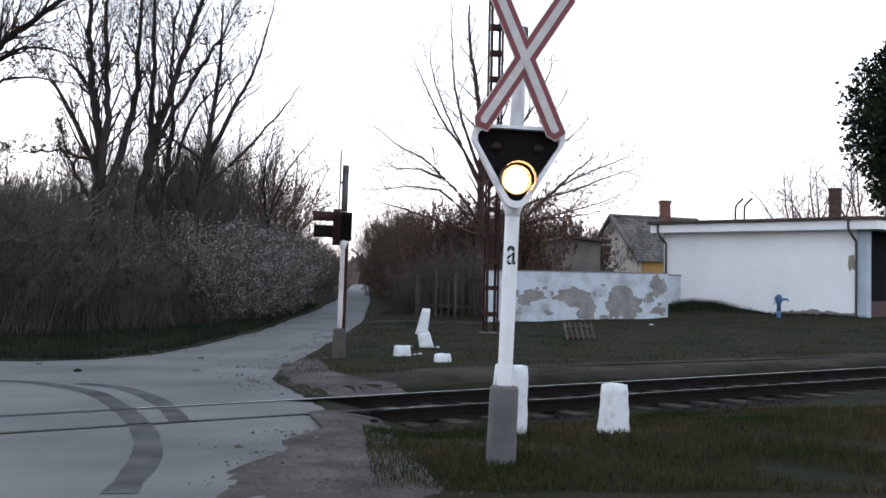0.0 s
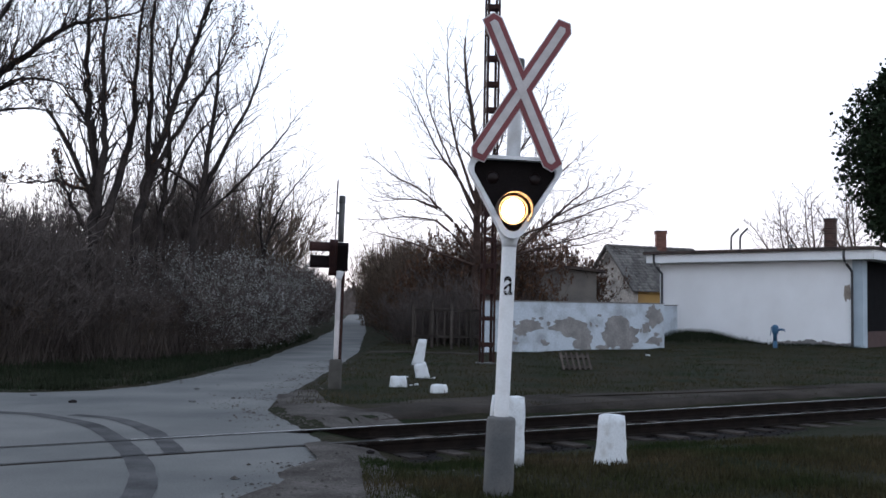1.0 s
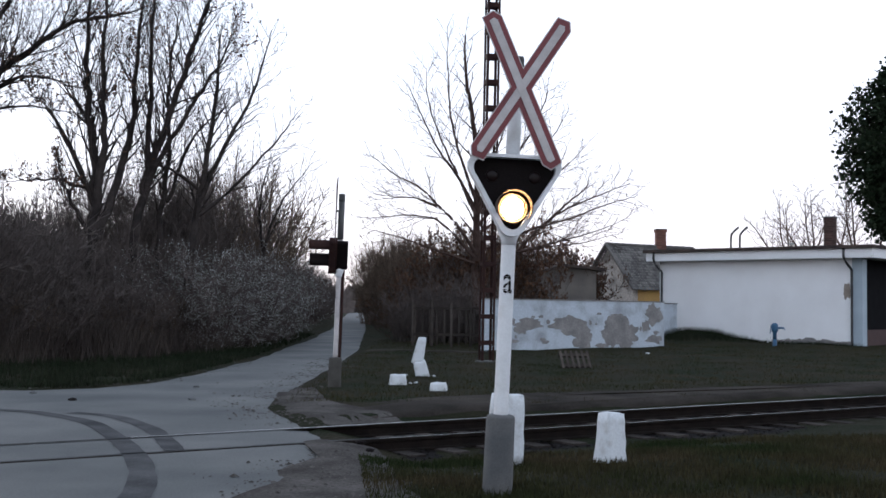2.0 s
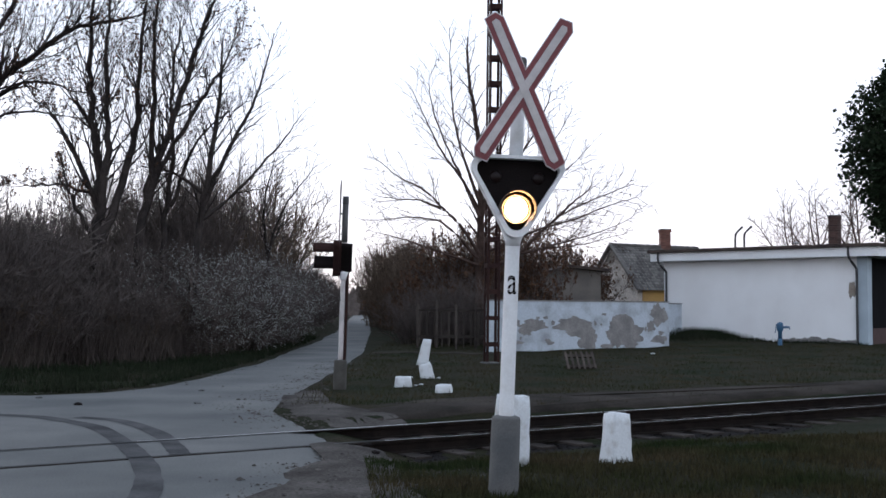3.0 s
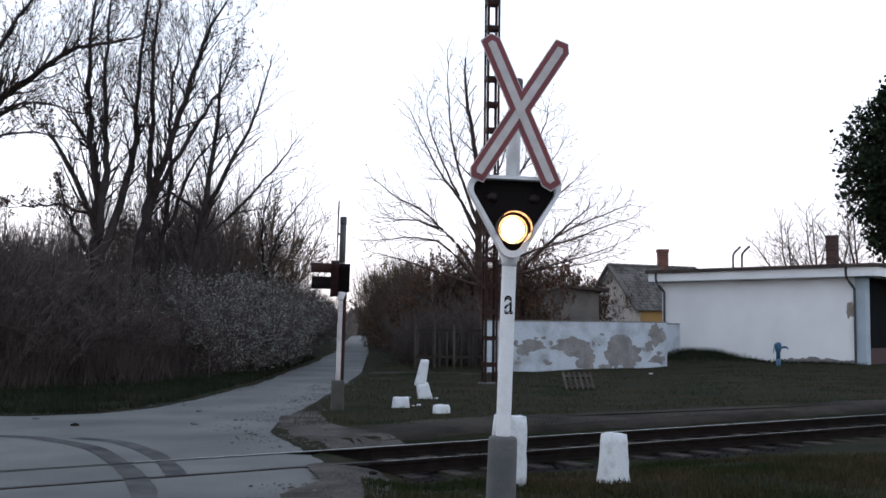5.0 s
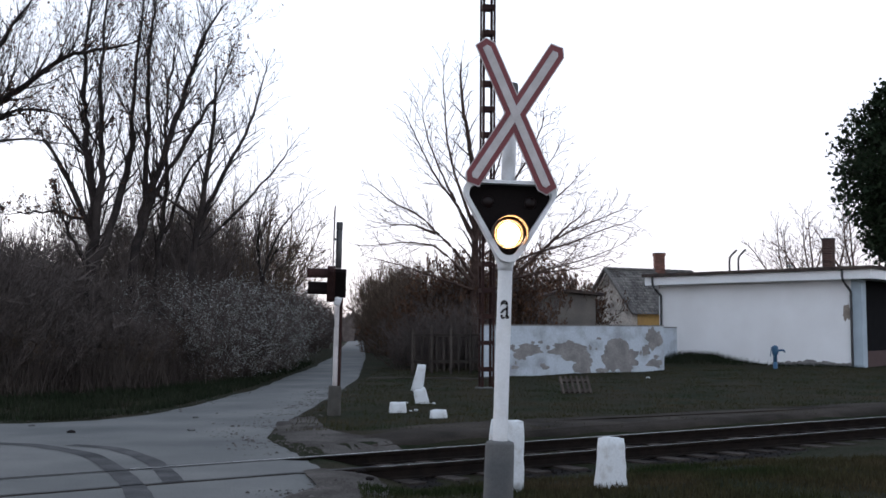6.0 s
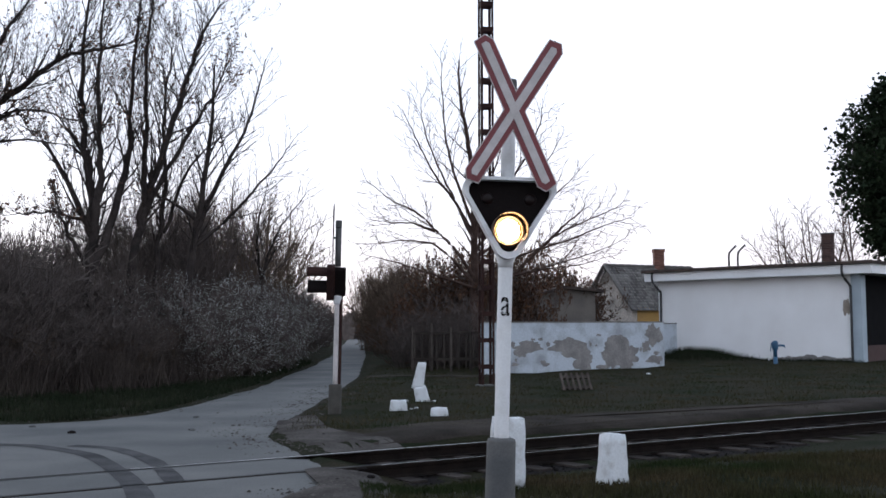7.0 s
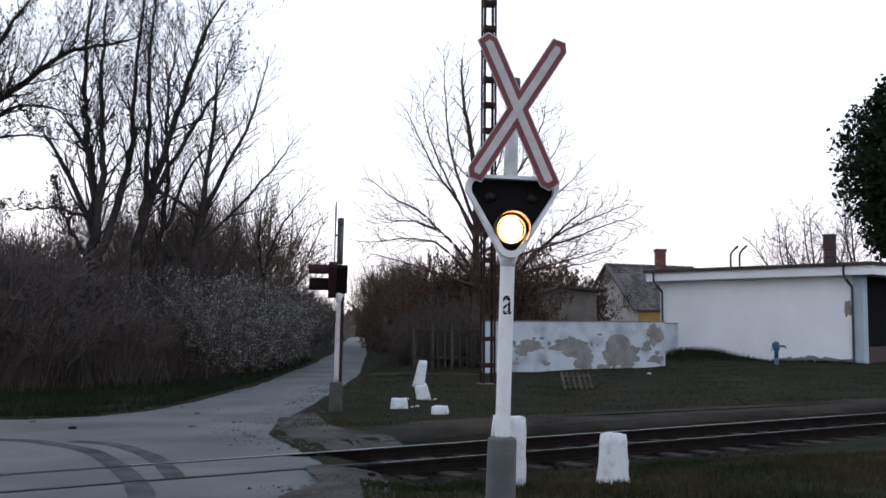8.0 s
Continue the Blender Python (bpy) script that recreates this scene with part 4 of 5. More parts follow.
def picket_fence():
    f = empty("garden_fence", pose(-1.0, 45.5, 0, 0, 0, -8), "dark weathered fence of thin posts and pickets", "fence")
    rng = random.Random(8)
    L = 3.9
    for i in range(6):
        x = L * i / 5
        part("post", a_box(x - 0.045, x + 0.045, -0.04, 0.04, -0.2, 1.75 + rng.uniform(0, 0.15), 0.008), OLD_WOOD, f)
    for z in (0.45, 1.5):
        part("rail", a_box(0, L, 0.042, 0.08, z, z + 0.09), OLD_WOOD, f)
    data = mesh_of("picket", *cuboid(0.05, 0.02, 1.5), OLD_WOOD)
    for i in range(0, 26, 2):
        ob = new("picket", data)
        ob.parent = f
        ob.matrix_basis = pose(0.08 + i * 0.148, -0.012 + 0.04 + 0.05, 0.85 + rng.uniform(-0.05, 0.08), rng.uniform(-1, 1), rng.uniform(-2, 2), 0)


def hand_pump():
    p = empty("hand_pump", pose(15.25, 51.2, -0.18), "blue painted cast-iron hand pump on a white foot", "water pump")
    part("pedestal", lathe([(0.16, -0.2), (0.15, 0.1), (0.10, 0.2), (0.095, 0.5)], 14), BLUE, p, "blue flaking pedestal", True)
    part("body", lathe([(0.095, 0.5), (0.09, 0.8), (0.13, 0.84), (0.15, 0.95), (0.15, 1.12), (0.12, 1.2), (0.04, 1.24)], 16), BLUE, p, "blue pump head", True)
    t = Tubes()
    t.add([Vector((0.08, 0, 1.0)), Vector((0.3, 0, 1.02)), Vector((0.42, 0, 1.0)), Vector((0.45, 0, 0.92))], [0.055, 0.05, 0.05, 0.05], 8)
    part("spout", t.mesh("spout", BLUE), BLUE, p)
    t = Tubes()
    t.add([Vector((-0.05, -0.1, 1.1)), Vector((-0.2, -0.12, 1.15)), Vector((-0.26, -0.14, 0.75))], [0.02, 0.02, 0.018], 6)
    part("handle", t.mesh("handle", BLUE), BLUE, p)


def pallet():
    p = empty("slatted_pallet", pose(3.75, 30.4, 0.02, -38, 0, 12), "weathered slatted wooden pallet leaning in the grass", "pallet")
    for z in (0.06, 0.40):
        part("beam", a_box(-0.42, 0.42, 0.0, 0.07, z, z + 0.09, 0.006), OLD_WOOD, p)
    for i in range(6):
        x = -0.38 + i * 0.152
        part("slat", a_box(x - 0.032, x + 0.032, -0.025, -0.002, 0.0, 0.56, 0.004), OLD_WOOD, p)


# ---------------------------------------------------------------- build: setting
ground()
road()
railway()
ballast_bed()
stones()
strip("tyre_mark", ((-7.3, 17.3), (-6.17, 16.98), (-5.58, 16.5), (-4.7, 15.47), (-3.89, 13.84), (-3.31, 12.46), (-2.89, 11.22), (-2.6, 10.0), (-2.4, 8.5)), 0.26, TYRE, "dark curved tyre mark on the asphalt")
strip("tyre_mark", ((-5.4, 16.85), (-4.76, 16.48), (-4.25, 15.8), (-3.66, 14.71), (-3.18, 13.48), (-2.92, 12.72)), 0.24, TYRE, "dark curved tyre mark on the asphalt")
beside = [track_pose(a, d, 0).translation for a, d in ((7.2, 1.75), (10, 1.7), (16, 1.75), (24, 1.7), (34, 1.75), (48, 1.7), (48, 3.2), (34, 3.4), (24, 3.1), (16, 3.5), (11, 3.1), (7.8, 3.9))]
patch("dirt_path", [(p.x, p.y) for p in beside], DIRT, "trodden dirt path along the track", 0.035)
patch("dirt_path", [(-2.7, 40.5), (0, 40.0), (2.2, 39.6), (2.0, 40.4), (0, 41.0), (-2.7, 41.6)], DIRT, "pale dirt path to the garden", 0.03)

apron([(-1.6, 8.2), (-1.75, 9.6), (-1.5, 10.6), (-1.55, 11.6), (-1.3, 12.4), (-1.55, 13.7), (-0.9, 14.3), (-0.5, 13.2), (-0.42, 11.8), (-0.2, 10.4), (0.0, 8.2)], "brown trodden dirt at the broken edge of the asphalt")
apron([(-2.95, 20.6), (-2.6, 18.7), (-2.0, 17.0), (-0.9, 15.9), (-0.2, 16.4), (-0.7, 17.4), (-1.5, 18.5), (-2.1, 20.2), (-2.4, 22.4), (-2.75, 22.6)], "bare dirt between the track and the grass")
grit(2600)

# ---------------------------------------------------------------- build: things
signal, drum = crossing_signal(pose(0.54, 10.06, 0, 0, 2.1, 3), "white crossing signal with warning cross and flashing amber lamp", True)
crossbuck(signal, SIGN_WHITE)
other, _ = crossing_signal(pose(-2.07, 22.9, 0, 0, 1.4, 0) @ pose(0, 0, 0, 0, 0, -84), "crossing signal seen edge-on beside the road", False)
crossbuck(other, CONCRETE, 0.19)
# added pipe that makes the right half of this pole dark
part("dark_half_pipe", a_dark_pipe(), MAST_PAINT, other, "dark pipe added for the pole's dark half")
marker(pose(0.75, 12.5, -0.09, 0, 2, 4), 0.40, 0.2, 0.78, 0.90, "upright limewashed marker slab behind the signal", 3)
marker(pose(1.86, 12.2, -0.06, 0, 1.5, 33), 0.29, 0.24, 0.59, 0.80, "squat limewashed marker stone in the grass", 5)
marker(pose(-0.82, 23.8, -0.04, 0, 0, 10), 0.36, 0.3, 0.24, 0.88, "low limewashed stone stump in the grass", 7)
marker(pose(0.03, 21.9, -0.04, 0, 0, -8), 0.34, 0.3, 0.21, 0.85, "low limewashed stone stump in the grass", 9)
marker(pose(-0.33, 26.3, -0.05, 0, -12, 5), 0.34, 0.24, 0.42, 0.8, "broken limewashed stone foot, tilted", 11)
marker(pose(-0.47, 26.33, 0.30, 0, 11, 2), 0.27, 0.2, 0.62, 0.72, "broken limewashed stone leaning on its foot", 13)
def lump(x, y, r, material, label, seed):
    """A small stone or crumb that lies on the ground."""
    bm = bmesh.new()
    bmesh.ops.create_icosphere(bm, subdivisions=2, radius=r)
    for v in bm.verts:
        v.co *= 1 + 0.35 * noise.noise(v.co / r * 1.3 + Vector((seed, 0, 0)))
        v.co.z *= 0.45
    ob = part("stone", bm, material, None, "", False, pose(x, y, max(0.0, rise(x, y)) + 0.2 * r, 0, 0, seed * 50))
    tagged(ob, label, "stone")


lump(-6.07, 18.96, 0.07, BALLAST, "dark stone lying on the asphalt", 1)
lump(-4.15, 19.3, 0.07, CONCRETE, "small grey stone on the asphalt", 2)
lump(-4.7, 22.2, 0.06, CONCRETE, "small grey stone on the asphalt", 3)
lump(-7.2, 20.3, 0.06, CONCRETE, "pale stone at the road's edge", 4)
lump(-0.45, 24.2, 0.05, LIME, "white crumb broken off a marker stone", 5)
lump(-0.56, 24.0, 0.035, LIME, "white crumb broken off a marker stone", 6)
lump(-0.08, 26.2, 0.06, LIME, "white crumb broken off a marker stone", 7)
lump(-0.72, 26.1, 0.05, LIME, "white crumb broken off a marker stone", 8)
lump(7.6, 41.0, 0.08, LIME, "small pale stone before the wall", 9)
lump(-0.9, 13.6, 0.06, BALLAST, "dark stone beside the track", 10)
lump(-0.75, 12.9, 0.05, BALLAST, "dark stone beside the track", 11)
lattice_mast(pose(1.45, 33.7, 0, 0, 0.5, 12), 16.0)
depot()
garden_wall()
house()
shed()
picket_fence()
hand_pump()
pallet()


# ---------------------------------------------------------------- build: trees
bare_tree("bare_tree", (1.75, 52, 0), [
    (0.34, [(-0.01, 0, -0.27), (-0.06, 0.5, 2.33), (-0.01, 0.8, 4.4), (0.02, 0.7, 6.48), (-0.06, 0.4, 8.82), (-0.32, 0.4, 10.9), (-0.61, 0.3, 12.71), (-0.63, 0.7, 14.4)]),
    (0.12, [(-0.01, 0, 6.35), (-0.61, -0.5, 7.91), (-1.18, -0.0, 9.99), (-1.41, 0.3, 12.2), (-1.46, 0.0, 14.66)]),
    (0.12, [(-0.04, 0, 5.83), (-0.92, 0.6, 7.73), (-1.72, 1.3, 8.87), (-2.61, 0.6, 10.51), (-3.28, 0.1, 11.94)]),
    (0.08, [(-0.92, 0, 7.73), (-1.78, -0.4, 9.47), (-2.35, -0.3, 11.29), (-2.43, -0.5, 12.59)]),
    (0.12, [(-0.09, 0, 4.14), (-1.0, -0.4, 5.44), (-1.83, -0.9, 6.22), (-2.61, -1.1, 6.95), (-3.85, -1.6, 7.57), (-4.84, -2.2, 8.3)]),
    (0.08, [(-1.83, 0, 6.22), (-2.81, 0.2, 6.61), (-3.85, 0.5, 6.69), (-5.02, 0.9, 6.9)]),
    (0.10, [(-0.11, 0, 3.88), (-1.52, 0.4, 5.39), (-2.56, 0.9, 5.83), (-3.85, 0.8, 5.83), (-5.15, 0.5, 5.65)]),
    (0.09, [(-0.14, 0, 3.62), (-1.91, -0.2, 4.2), (-3.46, -0.7, 4.71), (-5.15, -0.5, 5.18)]),
    (0.10, [(0.04, 0, 5.7), (0.61, -0.4, 8.04), (1.21, 0.3, 9.86), (1.6, -0.3, 11.68)]),
    (0.11, [(0.09, 0, 5.96), (1.21, -0.1, 7.78), (2.25, -0.2, 9.34), (3.03, -0.7, 11.03), (3.16, -0.2, 11.94)]),
    (0.10, [(0.09, 0, 5.44), (1.6, 0.1, 7.13), (3.03, 0.0, 8.82), (4.2, 0.1, 10.77)]),
    (0.10, [(0.15, 0, 5.05), (2.12, -0.1, 6.48), (3.81, 0.0, 7.91), (5.11, 0.6, 9.21)]),
    (0.13, [(0.15, 0, 3.36), (1.73, -0.0, 4.14), (2.95, 0.2, 5.31), (3.94, 0.4, 6.09), (5.5, -0.1, 6.79), (6.93, -0.8, 7.31)]),
    (0.09, [(2.95, 0, 5.31), (4.2, -0.3, 6.48), (4.98, -0.1, 7.13), (5.24, 0.2, 7.91)]),
    (0.10, [(0.15, 0, 4.14), (2.12, -0.6, 5.05), (4.2, -0.3, 5.7), (6.02, -0.1, 6.43), (7.57, 0.6, 6.92)]),
    (0.07, [(1.73, 0, 4.14), (3.68, 0.7, 4.66), (5.5, -0.0, 5.18), (7.06, 0.3, 5.83)]),
    (0.07, [(1.73, 0, 4.14), (3.16, -0.2, 4.4), (4.72, -0.2, 4.61), (6.54, -0.3, 5.05)]),
], 31, "leafless spreading tree behind the garden wall", BARK_RED, BARK_RED, up=0.06, fine=0.0125, start=0.28, shoots=2.7, step=0.78)

bare_tree("bare_tree", (-11.0, 36, 0), [
    (0.30, [(0, 0, -0.3), (-0.05, 0, 3), (0, 0, 5.4), (-0.3, 0.2, 7.6), (-0.45, 0.2, 9.8), (-0.3, 0.4, 13.2)]),
    (0.20, [(0.05, 0, 4.4), (0.35, -0.3, 7), (0.3, -0.5, 9.5), (0.5, -0.6, 13)]),
    (0.22, [(0.1, 0, 3.6), (0.9, 0.3, 6.4), (1.1, 0.5, 9.2), (1.3, 0.6, 13.2)]),
    (0.12, [(0, 0, 4.9), (-1.2, -0.4, 7.4), (-2.5, -0.6, 9.0)]),
    (0.09, [(0, 0, 5.2), (-1.6, 0.6, 5.6), (-3.2, 0.9, 5.5)]),
    (0.10, [(-0.2, 0, 3.8), (-0.8, -0.4, 5.2), (-1.1, -0.5, 6.2)]),
], 41, "leafless dark tree with several upright stems", kids=3, every=1, reach=0.75, leaf_mat=DRY_LEAF, leaf_rate=0.3)
bare_tree("bare_tree", (-9.9, 37, 0), [
    (0.26, [(0, 0, -0.3), (-0.1, 0, 3.5), (0.6, 0, 6.5), (1.3, 0.2, 9), (1.9, 0.3, 11), (2.7, 0.4, 12.6)]),
    (0.15, [(0.2, 0, 5.0), (0.4, -0.3, 8), (0.5, -0.5, 11), (0.8, -0.6, 13.3)]),
    (0.13, [(0.5, 0, 6.0), (1.5, 0.4, 8), (2.4, 0.4, 9.4), (3.0, 0.6, 11.2)]),
], 43, "leafless dark tree leaning over the thicket", kids=3, every=1, reach=0.75, leaf_mat=DRY_LEAF, leaf_rate=0.3)
bare_tree("bare_tree", (-9.5, 38, 0), [
    (0.17, [(0, 0, -0.3), (0.1, 0, 4), (0.35, 0, 6.5), (0.3, 0, 9.5), (0.6, 0, 11.5)]),
    (0.10, [(0.3, 0, 5), (1.2, 0.3, 7.4), (2.6, 0.5, 8.6)]),
], 45, "slender leafless tree in the thicket", kids=3, every=1, reach=0.8)
bare_tree("bare_tree", (-8.5, 38, 0), [
    (0.22, [(0, 0, -0.3), (0.2, 0, 3.5), (0.65, 0, 6.6), (0.9, 0.2, 9.0), (0.95, 0.2, 10.8)]),
    (0.14, [(0.4, 0, 5), (1.2, 0.2, 7), (2.1, 0.3, 8.8), (2.7, 0.3, 11)]),
    (0.10, [(0.3, 0, 4.5), (1.5, 0.4, 5.6), (2.9, 0.5, 7.2), (3.6, 0.6, 8.2)]),
    (0.10, [(0.5, 0, 5.4), (-0.5, -0.4, 6.1), (-1.6, -0.6, 6.3)]),
], 47, "leafless dark tree with arching branches", fine=0.010, shoots=2.5, step=0.6, start=0.3)
bare_tree("bare_tree", (-7.2, 44, 0), [
    (0.11, [(0, 0, -0.3), (0.4, 0, 3.5), (1.0, 0, 5.5), (2.2, 0.2, 7.2)]),
    (0.09, [(0.4, 0, 3), (0.2, 0.2, 5.5), (0.6, 0.2, 7.6)]),
], 49, "small leafless tree at the end of the thicket", fine=0.011, shoots=2.2, step=0.6)
bare_tree("bare_tree", (-17.6, 36, 0), [
    (0.34, [(0, 0, -0.3), (0.5, 0, 4), (1.6, 0, 7.2), (2.6, 0, 8.2), (3.9, 0, 9.3), (5.6, 0, 10.5), (7.4, 0.2, 11.0)]),
    (0.26, [(1.4, 0, 6.6), (3.0, -0.6, 8.6), (3.6, -0.8, 10.4), (4.8, -0.8, 12.2)]),
    (0.12, [(1.6, 0, 7.0), (3.9, 0.6, 8.9), (6.2, 0.9, 8.5)]),
    (0.10, [(1.6, 0, 7.0), (3.5, 0.9, 8.0), (5.6, 0.9, 7.8)]),
], 51, "large leafless tree with limbs reaching over the verge", kids=3, every=1, reach=0.7, leaf_mat=DRY_LEAF, leaf_rate=0.25)
for i, (x, y, h) in enumerate(((28.4, 76, 10.6), (24.6, 78, 9.2), (27.0, 80, 10.0))):
    bare_tree("bare_tree", (x, y, 0), [
        (0.24, [(0, 0, -0.3), (0.1, 0, h * 0.3), (-0.3, 0, h * 0.55), (-0.6, 0, h * 0.95)]),
        (0.16, [(0.1, 0, h * 0.35), (-1.4, 0.3, h * 0.6), (-2.8, 0.4, h * 0.82)]),
        (0.16, [(0.1, 0, h * 0.3), (1.5, 0.3, h * 0.58), (2.4, 0.4, h * 0.9)]),
        (0.12, [(0, 0, h * 0.4), (-1.0, -0.5, h * 0.7), (-1.2, -0.6, h)]),
    ], 60 + i, "leafless tree behind the depot roof", BARK_RED, BARK_RED, fine=0.018, shoots=3.3, up=0.03, step=0.8)


for i, (x, y, h) in enumerate(((-10.8, 57, 9.6), (-10.2, 66, 10.2), (-10.4, 77, 10.8), (-9.4, 60, 8.6))):
    bare_tree("bare_tree", (x, y, 0), [
        (0.16, [(0, 0, -0.3), (0.2, 0, h * 0.35), (0.3, 0, h * 0.65), (0.5, 0, h * 0.95)]),
        (0.12, [(0.2, 0, h * 0.3), (1.2, 0.3, h * 0.55), (2.6, 0.4, h * 0.85)]),
        (0.10, [(0.1, 0, h * 0.35), (-0.8, 0.3, h * 0.6), (-1.4, 0.4, h * 0.9)]),
        (0.10, [(0.2, 0, h * 0.25), (1.6, -0.5, h * 0.42), (3.2, -0.6, h * 0.62)]),
    ], 80 + i, "leafless brownish tree beside the far road", TWIG_DRY, TWIG_DRY, fine=0.017, shoots=2.8, step=0.6)


def evergreen(m, height, radius):
    t = empty("evergreen_tree", m, "dense dark evergreen tree behind the depot", "tree")
    rng = random.Random(71)
    tr, lv = Tubes(), Tubes()
    tr.add([Vector((0, 0, -0.3)), Vector((0.1, 0, height * 0.5)), Vector((0, 0, height * 0.95))], [0.3, 0.2, 0.05], 9)
    for _ in range(900):
        k = rng.uniform(-1, 1)
        z = height * (0.65 + 0.35 * k)
        r = radius * math.sqrt(max(0.0, 1 - k * k)) * (0.75 + 0.35 * rng.random())
        a = rng.uniform(0, 6.283)
        e = Vector((r * math.cos(a), r * math.sin(a), z))
        tr.add([Vector((0, 0, z * 0.92)), e], [0.03, 0.01], 3)
        for _ in range(50):
            p = e * rng.uniform(0.5, 1.03) + rvec(rng, 0.24)
            p.z = e.z + rng.gauss(0, 0.28)
            lv.leaf(p, rng.uniform(0.14, 0.32), rng, 1)
    part("trunk", tr.mesh("trunk", BARK), BARK, t)
    part("foliage", lv.mesh("foliage", EVERGREEN, False), EVERGREEN, t)


evergreen(pose(27.0, 62, 0), 16.0, 4.5)


# ---------------------------------------------------------------- build: thickets
def shrubs(meshes, places, label, group, seed):
    rng = random.Random(seed)
    for x, y, h, w in places:
        st, tw, lv = meshes[rng.randrange(len(meshes))]
        ob = new("shrub")
        ob.matrix_basis = pose(x, y, rise(x, y) - 0.03, 0, 0, rng.uniform(0, 360)) @ Matrix.Diagonal((w, w, h, 1))
        tagged(ob, label, "shrub", group)
        part("stem", st, None, ob)
        part("crown", tw, None, ob)
        if lv:
            part("foliage", lv, None, ob)


rng = random.Random(90)
THICK = [bush_mesh(100 + i, 1.0, 1.0, 62, TWIG, None) for i in range(3)]
PALE = [bush_mesh(110 + i, 1.0, 1.0, 70, TWIG_DRY) for i in range(2)]
BLOOM = [bush_mesh(120 + i, 1.0, 1.0, 110, TWIG, BLOSSOM, 0.95, 0.0068, 0.5) for i in range(2)]
LEAFY = [bush_mesh(130 + i, 1.0, 1.0, 70, TWIG, DRY_LEAF, 0.6, 0.028, 0.45) for i in range(2)]


TALL = [bush_mesh(140 + i, 1.0, 1.0, 60, TWIG_DRY, None, lean=0.22) for i in range(2)]
FAR = [bush_mesh(150 + i, 1.0, 1.0, 34, TWIG, None, thick=1.9) for i in range(2)]


FARP = [bush_mesh(160 + i, 1.0, 1.0, 34, TWIG_DRY, None, thick=1.7) for i in range(2)]


def verge_x(y):
    """Where the thicket beside the road begins."""
    return float(np.interp(y, (26, 28.3, 30.6, 32.3, 36, 50, 73, 180), (-16, -12.2, -11.0, -9.8, -8.6, -8.3, -9.2, -17)))


spots = []
for row in range(5):
    y = 28.5 + row * 0.6
    while y < 60:
        spots.append((verge_x(y) - 1.1 - row * 2.0 + rng.uniform(-0.5, 0.5), y, rng.uniform(3.5, 5.4) * (0.62, 0.85, 1.0, 1.1, 1.14)[row], rng.uniform(2.6, 3.6)))
        y += rng.uniform(1.5, 2.2) + 0.03 * y
for k in range(46):
    spots.append((-12 - k % 23 * 0.9 + rng.uniform(-0.5, 0.5), 30 + (k // 23) * 4 + rng.uniform(-1, 1) + 0.1 * (k % 23), rng.uniform(3.8, 5.5), rng.uniform(2.8, 3.8)))
spots += [(-12.6 + 0.75 * k, 42 + k % 3, rng.uniform(6.2, 7.2), 3.2) for k in range(6)]
shrubs(THICK, spots, "dense leafless brown shrub of the roadside thicket", "thicket shrubs", 1)
shrubs(PALE, [(verge_x(y) - rng.uniform(0.2, 3), y, rng.uniform(1.0, 2.2), rng.uniform(1.5, 2.4)) for y in np.arange(29, 44, 1.3)], "low pale dry shrub at the thicket's edge", "thicket shrubs", 2)
shrubs(TALL, [(-10.0 - 0.9 * (i % 6) + rng.uniform(-0.4, 0.4), 50 + 2.6 * i, rng.uniform(5.5, 8.0), rng.uniform(2.6, 3.6)) for i in range(12)], "tall leafless brownish sapling clump in the thicket", "thicket shrubs", 9)
shrubs(BLOOM, [(-8.2, 38.2, 3.5, 3.4), (-7.9, 41.5, 3.7, 3.4), (-7.5, 45.5, 3.6, 3.0), (-7.4, 50, 3.8, 3.0)], "blossoming off-white shrub in front of the thicket", "blossoming shrubs", 3)
shrubs(FAR, [(verge_x(y) - rng.uniform(0, 3.5), y, rng.uniform(3.5, 5.4), rng.uniform(3, 4.5)) for y in np.arange(62, 150, 2.6)], "leafless shrub along the far road", "far roadside shrubs", 4)
shrubs(FARP, [(rng.uniform(-2.5, 4.0) - 0.02 * (y - 60), y, rng.uniform(3.8, 6.0), rng.uniform(3, 4.5)) for y in np.arange(64, 120, 1.3)], "leafless shrub along the far road", "far roadside shrubs", 5)
shrubs(PALE, [(rng.uniform(-5.0, -2.0) - 0.03 * (y - 70), y, rng.uniform(5.0, 7.0), rng.uniform(2.5, 3.5)) for y in np.arange(80, 110, 3.0)], "tall pale leafless shrub beside the far road", "far roadside shrubs", 6)
shrubs(LEAFY, [(0.2, 54.5, 4.4, 3.0), (1.9, 55, 5.4, 3.4), (3.5, 56.5, 5.4, 2.8), (5.6, 65, 6.4, 3.4), (7.4, 66, 5.2, 3.0), (-0.8, 56, 3.4, 2.6)], "shrub with withered reddish brown leaves", "shrubs behind the wall", 7)
shrubs(THICK, [(-1.2 + 0.8 * i, 50 + (i % 2) * 1.5, 2.3 + 0.4 * (i % 3), 2.2) for i in range(5)], "leafless brown shrub behind the fence", "shrubs behind the wall", 8)


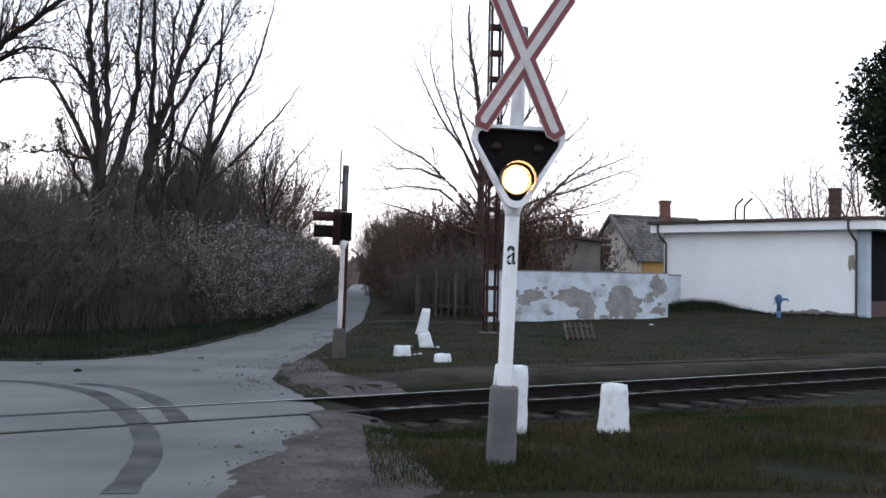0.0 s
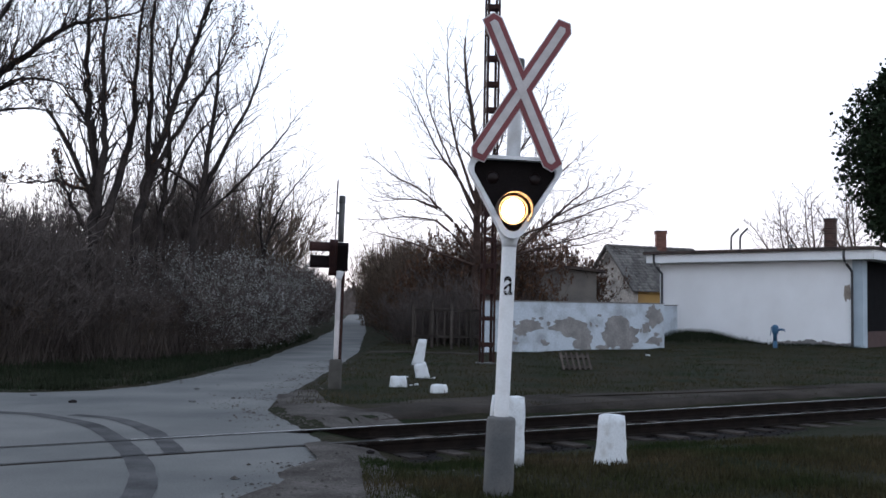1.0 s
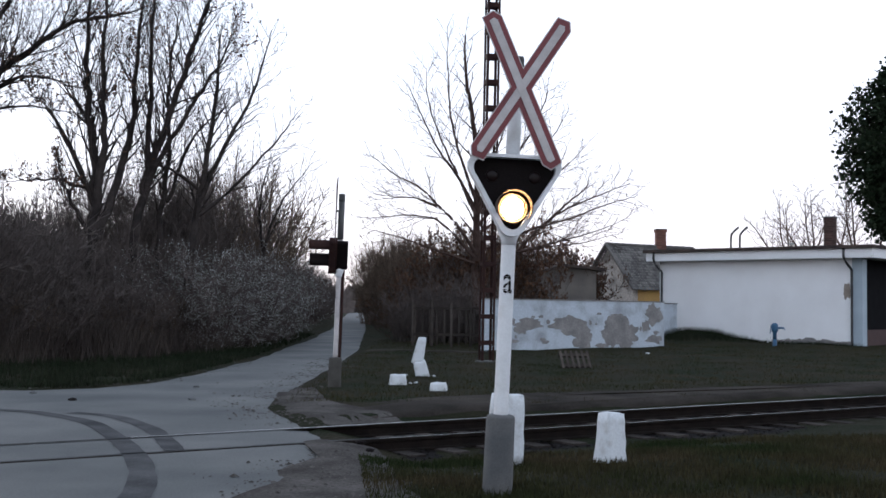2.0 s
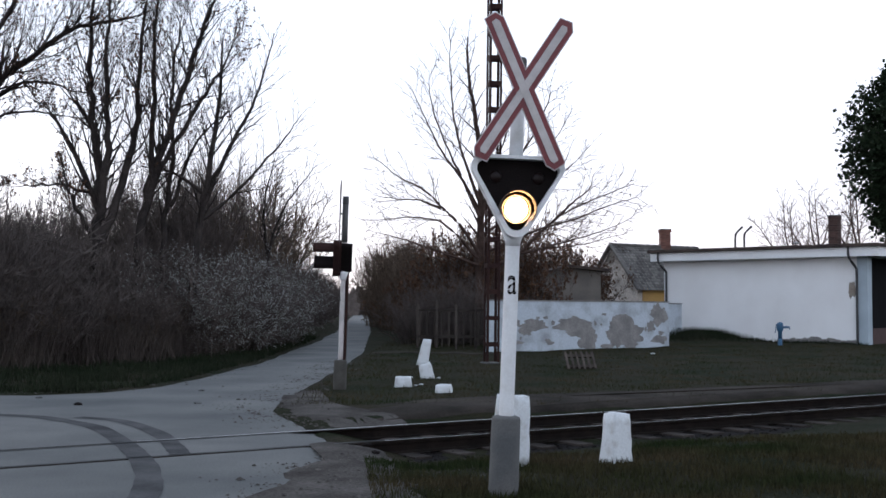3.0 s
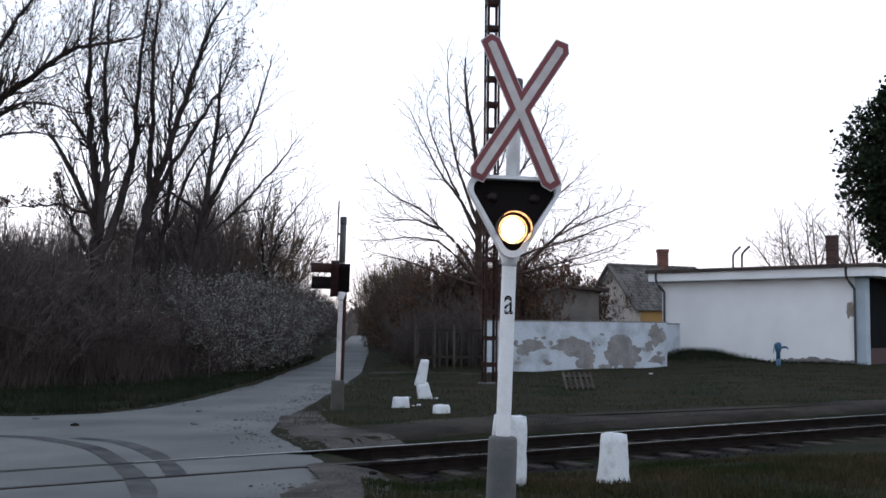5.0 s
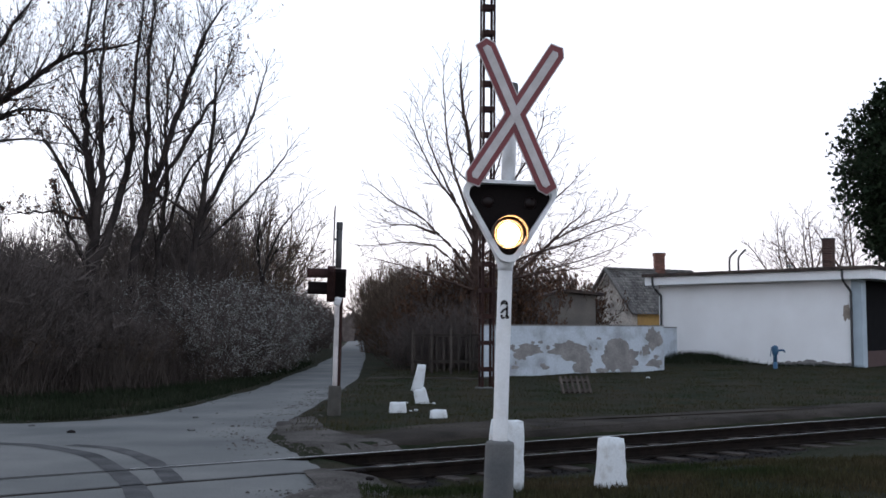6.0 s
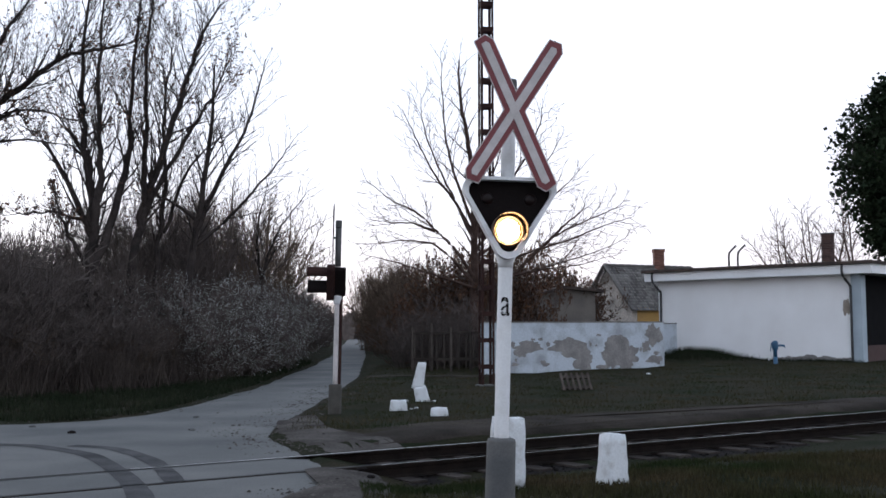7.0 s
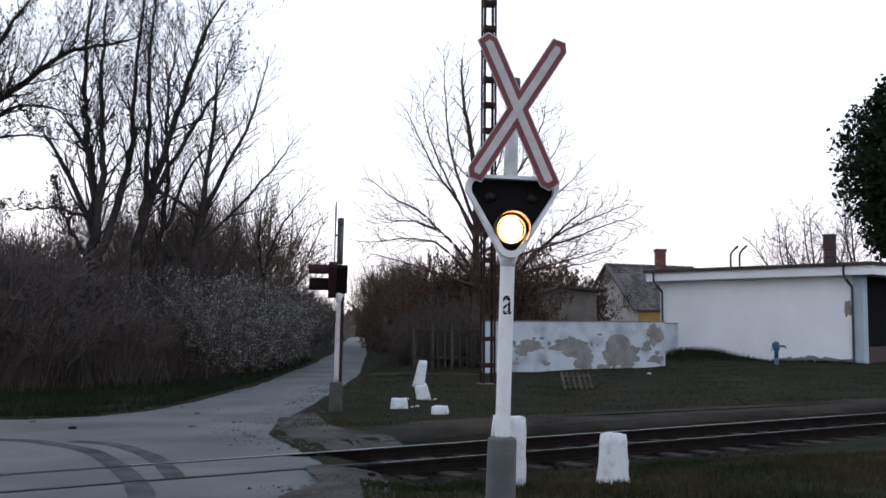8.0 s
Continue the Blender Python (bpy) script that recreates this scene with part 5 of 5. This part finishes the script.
def far_woods():
    rng = random.Random(77)
    v, f = [], []
    for i in range(5000):
        a = rng.uniform(-1.0, 1.0)
        d = rng.uniform(230, 300)
        x, y = d * math.sin(a), d * math.cos(a)
        h = rng.uniform(4, 8.5) * (0.8 + 0.4 * noise.noise((x * 0.03, y * 0.03, 1)))
        w = rng.uniform(0.3, 1.2)
        b = rng.uniform(0, 3.1)
        k = len(v)
        c, s = math.cos(b) * w, math.sin(b) * w
        v += [(x - c, y - s, -0.5), (x + c, y + s, -0.5), (x + c * 1.6, y + s * 1.6, h * 0.6), (x, y, h), (x - c * 1.6, y - s * 1.6, h * 0.6)]
        f.append((k, k + 1, k + 2, k + 3, k + 4))
    ob = part("far_woods", mesh_of("far_woods", v, f, TWIG), TWIG)
    tagged(ob, "distant leafless woods on the horizon", "woods", kind="stuff")


far_woods()

# ---------------------------------------------------------------- build: grass
grass("grass", 70000, lambda r: (r.uniform(-1.2, 9), 8.8 + 6.5 * r.random()), 0.075, GRASS, "short spring grass with dry stalks", 1, off_track)
grass("grass", 60000, lambda r: (r.uniform(-2.6, 22), 19 + 34 * r.random() ** 1.3), 0.07, GRASS, "short spring grass beyond the track", 2, off_track)
grass("dead_grass", 15000, lambda r: (lambda y: (verge_x(y) + r.gauss(0.1, 0.5), y))(27.5 + 20 * r.random()), 1.0, DRY_GRASS, "tall dead brown grass at the thicket edge", 9)
grass("weeds", 2600, lambda r: (r.gauss(12.9, 1.0), r.gauss(56.0, 0.9)), 0.34, VERGE_GRASS, "ragged weeds on the heap by the depot", 6)
grass("weeds", 2200, lambda r: (lambda k: (20 - 7.4 * k - 0.25, 52.9 + 6.5 * k - 0.55 * r.random() - 0.1))(r.random()), 0.16, VERGE_GRASS, "weeds along the depot wall", 7)
grass("verge_grass", 16000, lambda r: (lambda y: (verge_x(y) + r.uniform(-2.0, 3.6), y))(20.8 + 40 * r.random() ** 1.6), 0.2, VERGE_GRASS, "dark green verge grass along the thicket", 3, off_track)
grass("verge_grass", 9000, lambda r: (lambda y: (road_sides(y)[0] - 2.6 * r.random() ** 1.5, y))(r.uniform(21.6, 40)), 0.14, VERGE_GRASS, "dark green verge grass at the road edge", 8, off_track)
grass("verge_grass", 9000, lambda r: (r.uniform(-24, -7), r.uniform(21.2, 29)), 0.2, VERGE_GRASS, "dark green verge grass along the thicket", 4, off_track)


# ---------------------------------------------------------------- what moves
def motions():
    """The added drum turns to make the lamp flash: behind the bulb while the lamp shines, before it while the lamp is
    dim.
    """
    rows, turn = [(0.0, 180.0)], 180.0
    for n in range(8):
        for start in (n + 0.27, n + 0.64):
            for k in range(5):
                rows.append((start + k / 30, turn + 45.0 * k))
            turn += 180.0
    rows = [r for r in rows if r[0] <= 8.0] + [(8.0, turn)]
    walk(drum, [(t, pose(0, -0.165, 2.515, 0, 0, a)) for t, a in rows])


motions()
